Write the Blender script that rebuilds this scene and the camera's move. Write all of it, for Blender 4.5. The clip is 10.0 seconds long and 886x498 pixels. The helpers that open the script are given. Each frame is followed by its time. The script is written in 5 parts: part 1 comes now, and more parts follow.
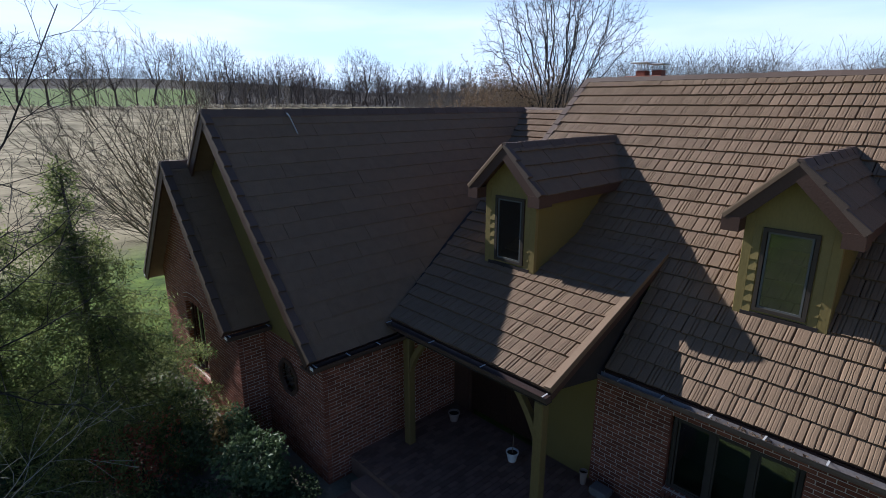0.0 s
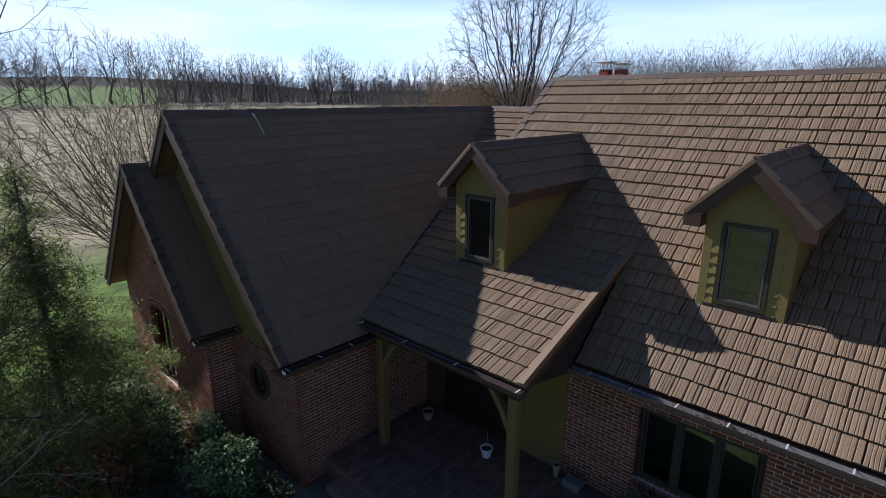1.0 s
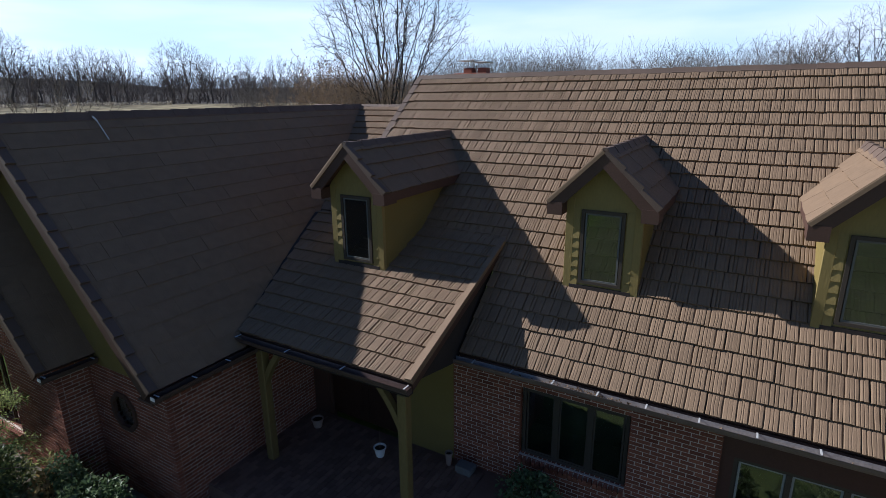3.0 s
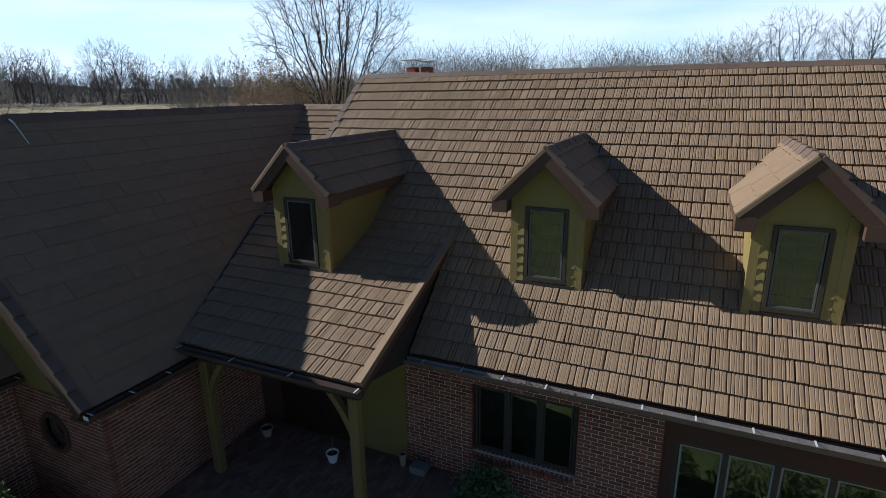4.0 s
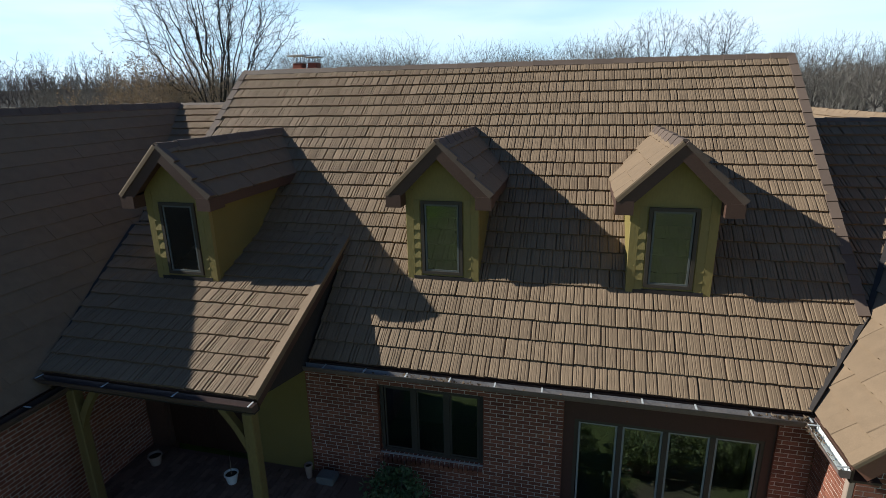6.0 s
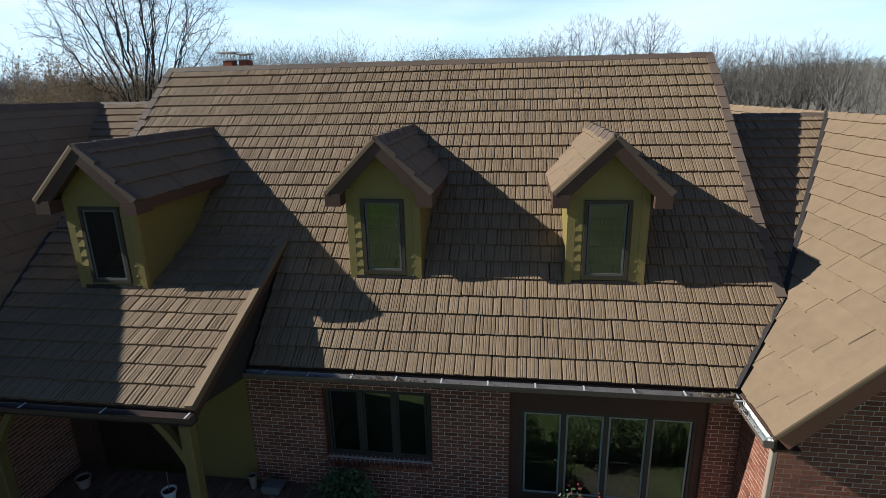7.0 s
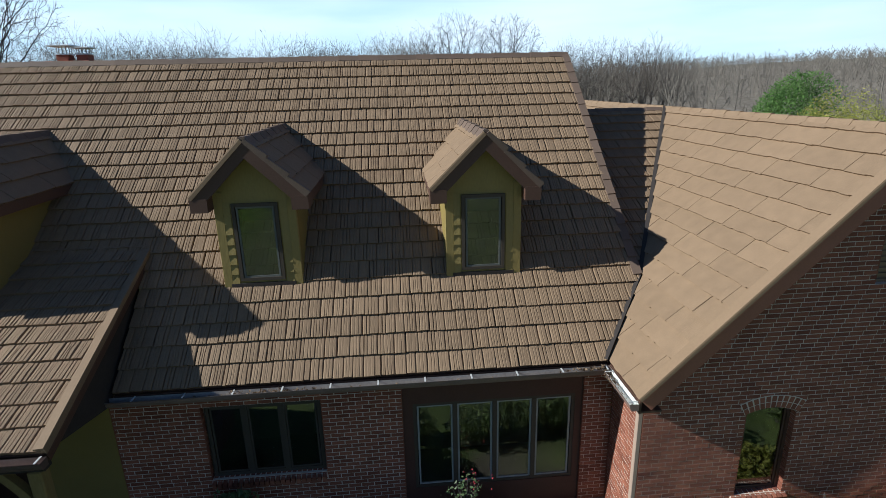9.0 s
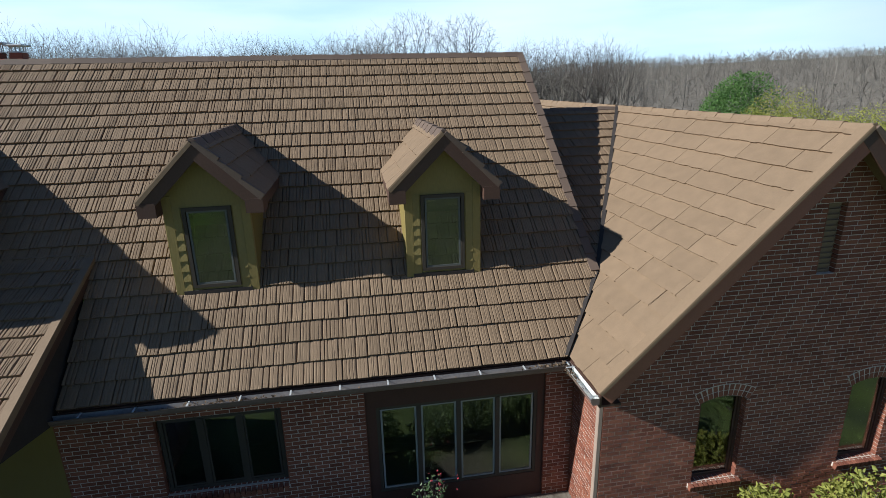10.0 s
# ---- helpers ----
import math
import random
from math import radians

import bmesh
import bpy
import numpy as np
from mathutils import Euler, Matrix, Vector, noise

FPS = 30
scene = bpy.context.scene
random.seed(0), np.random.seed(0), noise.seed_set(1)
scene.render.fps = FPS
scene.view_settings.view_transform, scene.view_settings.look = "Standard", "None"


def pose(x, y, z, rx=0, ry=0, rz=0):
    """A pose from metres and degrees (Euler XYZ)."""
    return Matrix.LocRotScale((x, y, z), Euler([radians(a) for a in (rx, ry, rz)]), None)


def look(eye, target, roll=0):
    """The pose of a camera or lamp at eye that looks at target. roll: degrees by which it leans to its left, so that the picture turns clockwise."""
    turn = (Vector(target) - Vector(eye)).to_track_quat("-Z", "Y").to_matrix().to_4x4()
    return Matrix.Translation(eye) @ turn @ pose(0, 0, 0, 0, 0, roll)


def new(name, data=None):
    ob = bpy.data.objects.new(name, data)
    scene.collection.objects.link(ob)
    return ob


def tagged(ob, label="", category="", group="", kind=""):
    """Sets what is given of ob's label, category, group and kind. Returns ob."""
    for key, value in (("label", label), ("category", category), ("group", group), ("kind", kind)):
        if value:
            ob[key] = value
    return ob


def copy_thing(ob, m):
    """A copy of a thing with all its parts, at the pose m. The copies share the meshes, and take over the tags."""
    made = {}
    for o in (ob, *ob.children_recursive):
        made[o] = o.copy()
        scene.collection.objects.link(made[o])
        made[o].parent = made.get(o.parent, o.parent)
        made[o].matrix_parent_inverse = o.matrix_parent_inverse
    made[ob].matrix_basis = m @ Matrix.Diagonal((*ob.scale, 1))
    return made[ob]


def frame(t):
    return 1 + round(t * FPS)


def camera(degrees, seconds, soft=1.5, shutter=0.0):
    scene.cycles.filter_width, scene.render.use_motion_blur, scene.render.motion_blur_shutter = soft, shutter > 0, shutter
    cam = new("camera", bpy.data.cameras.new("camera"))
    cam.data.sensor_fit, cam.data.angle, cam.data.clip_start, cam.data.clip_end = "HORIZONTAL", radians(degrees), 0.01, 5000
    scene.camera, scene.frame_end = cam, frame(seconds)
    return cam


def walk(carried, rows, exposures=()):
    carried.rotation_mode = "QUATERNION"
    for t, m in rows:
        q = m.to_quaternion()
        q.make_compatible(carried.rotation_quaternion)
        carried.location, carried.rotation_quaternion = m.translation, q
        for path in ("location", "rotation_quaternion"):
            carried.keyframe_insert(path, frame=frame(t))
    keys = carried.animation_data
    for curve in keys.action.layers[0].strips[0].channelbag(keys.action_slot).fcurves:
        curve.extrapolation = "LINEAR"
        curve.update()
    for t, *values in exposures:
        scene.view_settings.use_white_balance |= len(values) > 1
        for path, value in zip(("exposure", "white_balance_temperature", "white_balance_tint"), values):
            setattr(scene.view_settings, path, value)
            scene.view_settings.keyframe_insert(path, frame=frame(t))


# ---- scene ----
cam = camera(79.1, 10.0, soft=0.65)
PATH = [
    (0, (0.125, 0.046, 6.816), (-6.903, 6.645, 4.159), 0.13),
    (0.5, (0.115, 0.015, 6.842), (-6.715, 6.810, 4.162), 0.04),
    (1, (0.119, -0.005, 6.849), (-6.493, 6.998, 4.157), -0.03),
    (1.5, (0.127, 0.011, 6.853), (-6.222, 7.250, 4.156), -0.15),
    (2, (0.121, 0.030, 6.864), (-5.797, 7.621, 4.153), -0.29),
    (2.5, (0.135, 0.007, 6.878), (-5.215, 8.003, 4.148), -0.39),
    (4, (0.215, 0.060, 6.892), (-3.825, 8.774, 4.108), -0.80),
    (4.5, (0.215, 0.083, 6.842), (-3.405, 8.986, 4.080), -0.82),
    (5, (0.244, 0.145, 6.831), (-2.966, 9.198, 4.050), -0.95),
    (5.5, (0.281, 0.202, 6.821), (-2.519, 9.383, 4.014), -1.11),
    (7, (0.316, 0.236, 6.741), (-1.032, 9.731, 3.911), -1.25),
    (7.5, (0.344, 0.234, 6.754), (-0.332, 9.789, 3.882), -1.32),
    (8, (0.373, 0.224, 6.758), (0.358, 9.794, 3.858), -1.40),
    (8.5, (0.368, 0.221, 6.753), (0.801, 9.778, 3.841), -1.35),
    (9, (0.361, 0.249, 6.751), (1.145, 9.779, 3.824), -1.34),
    (9.5, (0.371, 0.270, 6.758), (1.519, 9.757, 3.812), -1.33),
    (10, (0.369, 0.293, 6.751), (1.885, 9.728, 3.805), -1.32),
]
walk(cam, [(t, look(eye, target, roll)) for t, eye, target, roll in PATH],
     [(0, 0.50, 5420, 16), (2.5, 0.48, 5420, 16), (5.0, 0.52, 5640, 5), (7.5, 0.54, 5620, 4), (10, 0.55, 5480, 6)])

# ---- sky, sun ----
SUN = Vector((1.0, 0.112, -0.62)).normalized()      # the way the sunlight travels
world = bpy.data.worlds.new("sky")
scene.world = world
world.use_nodes = True
wn, wl = world.node_tree.nodes, world.node_tree.links
wn.clear()
sky = wn.new("ShaderNodeTexSky")
sky.sky_type, sky.sun_disc = "NISHITA", False
sky.sun_elevation = math.asin(-SUN.z)
sky.sun_rotation = math.atan2(-SUN.x, -SUN.y)
sky.air_density, sky.dust_density, sky.ozone_density = 1.0, 0.2, 4.6
tc = wn.new("ShaderNodeTexCoord")
mp = wn.new("ShaderNodeMapping")
mp.inputs["Scale"].default_value = (1.2, 1.2, 7.0)
mp.inputs["Rotation"].default_value = (0.06, -0.05, 0.4)
cl = wn.new("ShaderNodeTexNoise")
cl.inputs["Scale"].default_value, cl.inputs["Detail"].default_value, cl.inputs["Roughness"].default_value = 1.5, 5.0, 0.5
cr = wn.new("ShaderNodeValToRGB")
cr.color_ramp.elements[0].position, cr.color_ramp.elements[1].position = 0.40, 0.60
cr.color_ramp.elements[0].color = (0.84, 0.84, 0.84, 1)
mx = wn.new("ShaderNodeMixRGB")
tone = wn.new("ShaderNodeMixRGB")          # thin veil to thick white cloud
tone.inputs[1].default_value = (19.0, 23.6, 26.6, 1)
tone.inputs[2].default_value = (23.6, 25.0, 26.0, 1)
wl.new(cl.outputs["Fac"], cr.inputs["Fac"])
body = wn.new("ShaderNodeMapRange")
body.inputs["From Min"].default_value, body.inputs["From Max"].default_value = 0.46, 0.72
wl.new(cl.outputs["Fac"], body.inputs["Value"])
wl.new(body.outputs["Result"], tone.inputs["Fac"])
wl.new(tone.outputs["Color"], mx.inputs[2])
bg = wn.new("ShaderNodeBackground")
bg.inputs["Strength"].default_value = 0.0335
wo = wn.new("ShaderNodeOutputWorld")
wl.new(tc.outputs["Generated"], mp.inputs["Vector"])
wl.new(mp.outputs["Vector"], cl.inputs["Vector"])
sx = wn.new("ShaderNodeSeparateXYZ")
wl.new(tc.outputs["Generated"], sx.inputs[0])
thick = wn.new("ShaderNodeMapRange")
thick.inputs["From Min"].default_value, thick.inputs["From Max"].default_value = 0.13, 0.27
thick.inputs["To Min"].default_value, thick.inputs["To Max"].default_value = 1.0, 0.0
wl.new(sx.outputs["Z"], thick.inputs["Value"])
mul = wn.new("ShaderNodeMath")
mul.operation = "MULTIPLY"
wl.new(cr.outputs["Color"], mul.inputs[0])
wl.new(thick.outputs["Result"], mul.inputs[1])
fade = wn.new("ShaderNodeMapRange")            # the veil thins out away from the sun
fade.inputs["From Min"].default_value, fade.inputs["From Max"].default_value = -0.92, -0.40
fade.inputs["To Min"].default_value, fade.inputs["To Max"].default_value = 1.0, 0.80
wl.new(sx.outputs["X"], fade.inputs["Value"])
clear = wn.new("ShaderNodeMapRange")           # and is gone on the far side
clear.inputs["From Min"].default_value, clear.inputs["From Max"].default_value = 0.62, 0.92
clear.inputs["To Min"].default_value, clear.inputs["To Max"].default_value = 1.0, 0.12
wl.new(sx.outputs["X"], clear.inputs["Value"])
behind = wn.new("ShaderNodeMapRange")          # only a thin veil to the south, behind the walk
behind.inputs["From Min"].default_value, behind.inputs["From Max"].default_value = -0.55, -0.05
behind.inputs["To Min"].default_value, behind.inputs["To Max"].default_value = 0.2, 1.0
wl.new(sx.outputs["Y"], behind.inputs["Value"])
thin = wn.new("ShaderNodeMath")
thin.operation = "MULTIPLY"
wl.new(clear.outputs["Result"], thin.inputs[0])
wl.new(behind.outputs["Result"], thin.inputs[1])
both = wn.new("ShaderNodeMath")
both.operation = "MULTIPLY"
wl.new(fade.outputs["Result"], both.inputs[0])
wl.new(thin.outputs[0], both.inputs[1])
mul2 = wn.new("ShaderNodeMath")
mul2.operation = "MULTIPLY"
wl.new(mul.outputs[0], mul2.inputs[0])
wl.new(both.outputs[0], mul2.inputs[1])
wl.new(mul2.outputs[0], mx.inputs["Fac"])
deep = wn.new("ShaderNodeVectorMath")
deep.operation = "SCALE"
deep.inputs["Scale"].default_value = 1.45
wl.new(sky.outputs["Color"], deep.inputs[0])
wl.new(deep.outputs["Vector"], mx.inputs[1])
wl.new(mx.outputs["Color"], bg.inputs["Color"])
wl.new(bg.outputs["Background"], wo.inputs["Surface"])

sun_data = bpy.data.lights.new("sun", "SUN")
sun_data.energy, sun_data.angle, sun_data.color = 5.0, radians(0.5), (1.0, 0.935, 0.80)
sun = new("sun", sun_data)
sun.matrix_world = look((-40, -10, 40), Vector((-40, -10, 40)) + SUN)


# ---- materials ----
def material(name, colour, rough=0.8, vary=0.25, scale=4.0, grain=40.0, bump=0.2, stretch=(1, 1, 1), metal=0.0,
             random_tone=0.0, island_tone=0.0, tint=None, spec=0.4, where="Object"):
    """A painted or natural surface: large stains, fine grain, relief, and a tone of its own for each piece."""
    m = bpy.data.materials.new(name)
    m.use_nodes = True
    n, l = m.node_tree.nodes, m.node_tree.links
    b = n["Principled BSDF"]
    b.inputs["Roughness"].default_value = rough
    b.inputs["Metallic"].default_value = metal
    b.inputs["Specular IOR Level"].default_value = spec
    co = n.new("ShaderNodeTexCoord")
    ma = n.new("ShaderNodeMapping")
    ma.inputs["Scale"].default_value = stretch
    l.new(co.outputs[where], ma.inputs["Vector"])
    src = ma.outputs["Vector"]
    info = n.new("ShaderNodeObjectInfo")
    if random_tone:
        off = n.new("ShaderNodeVectorMath")
        off.operation = "MULTIPLY_ADD"
        cmb = n.new("ShaderNodeCombineXYZ")
        for k in range(3):
            l.new(info.outputs["Random"], cmb.inputs[k])
        off.inputs[1].default_value = (37, 91, 53)
        l.new(cmb.outputs[0], off.inputs[0])
        l.new(src, off.inputs[2])
        src = off.outputs[0]
    big = n.new("ShaderNodeTexNoise")
    big.inputs["Scale"].default_value, big.inputs["Detail"].default_value = scale, 4
    fine = n.new("ShaderNodeTexNoise")
    fine.inputs["Scale"].default_value, fine.inputs["Detail"].default_value = grain, 3
    l.new(src, big.inputs["Vector"])
    l.new(src, fine.inputs["Vector"])
    add = n.new("ShaderNodeMath")
    add.operation = "ADD"
    l.new(big.outputs["Fac"], add.inputs[0])
    l.new(fine.outputs["Fac"], add.inputs[1])
    last = add.outputs[0]
    span = 2.0
    for used, node in ((random_tone, info), (island_tone, None)):
        if used:
            if node is None:
                node = n.new("ShaderNodeNewGeometry")
            out = node.outputs["Random"] if "Random" in node.outputs else node.outputs["Random Per Island"]
            more = n.new("ShaderNodeMath")
            more.operation = "MULTIPLY_ADD"
            more.inputs[1].default_value = used
            l.new(out, more.inputs[0])
            l.new(last, more.inputs[2])
            last = more.outputs[0]
            span += used
    rng = n.new("ShaderNodeMapRange")
    rng.inputs["From Min"].default_value, rng.inputs["From Max"].default_value = span * 0.5 - 0.28 * span, span * 0.5 + 0.28 * span
    l.new(last, rng.inputs["Value"])
    ramp = n.new("ShaderNodeMixRGB")
    c = Vector(colour)
    dark = c * (1 - vary)
    light = Vector(tint) if tint else c * (1 + vary)
    ramp.inputs[1].default_value = (*dark, 1)
    ramp.inputs[2].default_value = (*light, 1)
    l.new(rng.outputs["Result"], ramp.inputs["Fac"])
    l.new(ramp.outputs["Color"], b.inputs["Base Color"])
    if bump:
        bu = n.new("ShaderNodeBump")
        bu.inputs["Strength"].default_value, bu.inputs["Distance"].default_value = bump, 0.02
        l.new(fine.outputs["Fac"], bu.inputs["Height"])
        l.new(bu.outputs["Normal"], b.inputs["Normal"])
    return m


SHAKE = material("stone_coated_shake", (0.207, 0.138, 0.084), 0.74, 0.22, 5.5, 70, 0.35, random_tone=0.3, spec=0.3)
EDGE = material("tan_edge_metal", (0.207, 0.138, 0.084), 0.74, 0.12, 2.5, 30, 0.04, spec=0.3)
FLASH = material("brown_metal_trim", (0.122, 0.082, 0.060), 0.7, 0.25, 3, 60, 0.15, random_tone=0.6, spec=0.4)
DARKMETAL = material("dark_valley_metal", (0.035, 0.027, 0.024), 0.85, 0.3, 3, 30, 0.1)
BRICK = material("red_brick", (0.200, 0.066, 0.044), 0.9, 0.42, 3, 60, 0.4, random_tone=1.0, island_tone=1.0, tint=(0.36, 0.14, 0.085), spec=0.2)
MORTAR = material("mortar", (0.58, 0.49, 0.41), 0.95, 0.2, 3, 70, 0.4, spec=0.2)
STUCCO = material("ochre_stucco", (0.215, 0.160, 0.05), 0.9, 0.12, 1.5, 120, 0.35, spec=0.2)
POSTWOOD = material("ochre_stained_timber", (0.17, 0.122, 0.043), 0.7, 0.25, 2.5, 40, 0.15, (1, 1, 0.3))
OCHRE = material("ochre_painted_wood", (0.25, 0.185, 0.06), 0.65, 0.15, 2.5, 40, 0.12, (1, 1, 0.3))
TRIM = material("brown_painted_wood", (0.076, 0.038, 0.026), 0.6, 0.2, 2, 40, 0.12)
# TRIM's brown made lighter and redder: bounced sunlight put into the colour
LIT_TRIM = material("bounce_lit_brown_wood", (0.27, 0.105, 0.065), 0.65, 0.15, 2, 40, 0.1)
FRAME = material("grey_brown_window_frame", (0.058, 0.044, 0.032), 0.7, 0.12, 3, 60, 0.05)
GUTTER = material("weathered_gutter", (0.16, 0.11, 0.095), 0.6, 0.3, 5, 50, 0.1)
DARKGUTTER = material("dark_brown_gutter", (0.085, 0.055, 0.045), 0.6, 0.3, 5, 50, 0.1)
GUTTER_IN = material("galvanized_gutter_inside", (0.34, 0.305, 0.285), 0.7, 0.35, 4, 30, 0.1, metal=0.0)
DOORWOOD = material("dark_stained_door", (0.035, 0.016, 0.010), 0.45, 0.3, 2, 30, 0.15, (4, 4, 0.5))
# indoor darkness put into the colour of backings added behind the panes
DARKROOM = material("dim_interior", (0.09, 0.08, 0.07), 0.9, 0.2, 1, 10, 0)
PAVER = material("brick_paver", (0.205, 0.125, 0.092), 0.9, 0.35, 3, 50, 0.4, island_tone=1.0, spec=0.2)
WHITE = material("white_glazed_pot", (0.75, 0.74, 0.70), 0.35, 0.06, 5, 40, 0.05)
TERRA = material("pale_clay_pot", (0.30, 0.22, 0.18), 0.8, 0.15, 5, 40, 0.1)
CLAY = material("red_clay_flue", (0.26, 0.09, 0.055), 0.85, 0.2, 5, 40, 0.1)
DOWNPIPE = material("tan_downspout", (0.33, 0.24, 0.19), 0.6, 0.12, 3, 40, 0.05)
STONE = material("grey_stone", (0.17, 0.16, 0.15), 0.85, 0.25, 6, 40, 0.3)
SOIL = material("potting_soil", (0.03, 0.022, 0.016), 0.95, 0.3, 8, 60, 0.5)
GALV = material("galvanized_cowl", (0.62, 0.62, 0.61), 0.45, 0.15, 4, 40, 0.1, metal=0.35)
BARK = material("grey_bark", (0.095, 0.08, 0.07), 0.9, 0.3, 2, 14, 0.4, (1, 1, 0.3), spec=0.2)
# darker copy of the far twigs: their backlit side put into the colour
BACKLITWOOD = material("dark_backlit_twigs", (0.15, 0.122, 0.105), 0.95, 0.3, 0.3, 4, 0, island_tone=0.8, spec=0.1)
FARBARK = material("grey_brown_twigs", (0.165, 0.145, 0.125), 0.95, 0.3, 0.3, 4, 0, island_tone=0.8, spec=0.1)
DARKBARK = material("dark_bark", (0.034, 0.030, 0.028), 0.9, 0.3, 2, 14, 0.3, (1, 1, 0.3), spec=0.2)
PALETWIG = material("pale_grey_twigs", (0.40, 0.37, 0.32), 0.8, 0.2, 2, 20, 0.1, spec=0.2)
THICKET = material("grey_brown_stems", (0.17, 0.14, 0.105), 0.9, 0.3, 2, 20, 0.1, spec=0.2)
TWIG = material("pale_twigs", (0.26, 0.185, 0.12), 0.9, 0.25, 2, 20, 0.1, spec=0.2)


def leaf_material(name, dark, light, rough=0.6, through_share=0.4):
    """Leaves: each its own tone, shining a little, and letting some light through."""
    m = bpy.data.materials.new(name)
    m.use_nodes = True
    n, l = m.node_tree.nodes, m.node_tree.links
    b = n["Principled BSDF"]
    b.inputs["Roughness"].default_value, b.inputs["Specular IOR Level"].default_value = rough, 0.3
    g = n.new("ShaderNodeNewGeometry")
    co = n.new("ShaderNodeTexCoord")
    t = n.new("ShaderNodeTexNoise")
    t.inputs["Scale"].default_value = 1.7
    l.new(co.outputs["Object"], t.inputs["Vector"])
    add = n.new("ShaderNodeMath")
    add.operation = "MULTIPLY_ADD"
    add.inputs[1].default_value = 0.6
    l.new(g.outputs["Random Per Island"], add.inputs[0])
    r = n.new("ShaderNodeMapRange")
    r.inputs["From Min"].default_value, r.inputs["From Max"].default_value = 0.35, 1.2
    l.new(t.outputs["Fac"], add.inputs[2])
    l.new(add.outputs[0], r.inputs["Value"])
    x = n.new("ShaderNodeMixRGB")
    x.inputs[1].default_value, x.inputs[2].default_value = (*dark, 1), (*light, 1)
    l.new(r.outputs["Result"], x.inputs["Fac"])
    l.new(x.outputs["Color"], b.inputs["Base Color"])
    tr = n.new("ShaderNodeBsdfTranslucent")
    l.new(x.outputs["Color"], tr.inputs["Color"])
    mix = n.new("ShaderNodeMixShader")
    mix.inputs["Fac"].default_value = through_share
    l.new(b.outputs[0], mix.inputs[1])
    l.new(tr.outputs[0], mix.inputs[2])
    l.new(mix.outputs[0], n["Material Output"].inputs["Surface"])
    return m


DEADLEAF = leaf_material("dry_tan_leaves", (0.12, 0.082, 0.052), (0.29, 0.205, 0.135), 0.8)
CONIFER = leaf_material("conifer_needles", (0.045, 0.078, 0.030), (0.33, 0.36, 0.125), 0.7, 0.6)
BROADLEAF = leaf_material("dark_glossy_leaves", (0.06, 0.10, 0.042), (0.20, 0.26, 0.12), 0.45, 0.3)
YELLOWLEAF = leaf_material("yellow_green_leaves", (0.19, 0.21, 0.04), (0.46, 0.43, 0.10), 0.6)
PINELEAF = leaf_material("bright_pine_needles", (0.05, 0.11, 0.03), (0.18, 0.30, 0.075), 0.6)
# leaves lightened so that shaded shrubs still show in the panes
GARDENLEAF = leaf_material("lightened_garden_leaves", (0.10, 0.15, 0.045), (0.32, 0.38, 0.15), 0.5)
REDLEAF = leaf_material("russet_leaves", (0.24, 0.060, 0.040), (0.58, 0.20, 0.12), 0.7)
JUNIPER = leaf_material("dark_juniper", (0.035, 0.060, 0.030), (0.13, 0.17, 0.08), 0.7)
PALEWEED = leaf_material("pale_dry_weeds", (0.30, 0.25, 0.18), (0.62, 0.56, 0.45), 0.8)
STRAW = leaf_material("dry_straw", (0.25, 0.17, 0.06), (0.50, 0.38, 0.17), 0.7)


def glass_material():
    m = bpy.data.materials.new("window_glass")
    m.use_nodes = True
    b = m.node_tree.nodes["Principled BSDF"]
    b.inputs["Base Color"].default_value = (0.80, 0.86, 0.84, 1)
    b.inputs["Roughness"].default_value = 0.02
    b.inputs["Transmission Weight"].default_value = 1.0
    b.inputs["IOR"].default_value = 1.75      # coated double glazing
    return m


GLASS = glass_material()


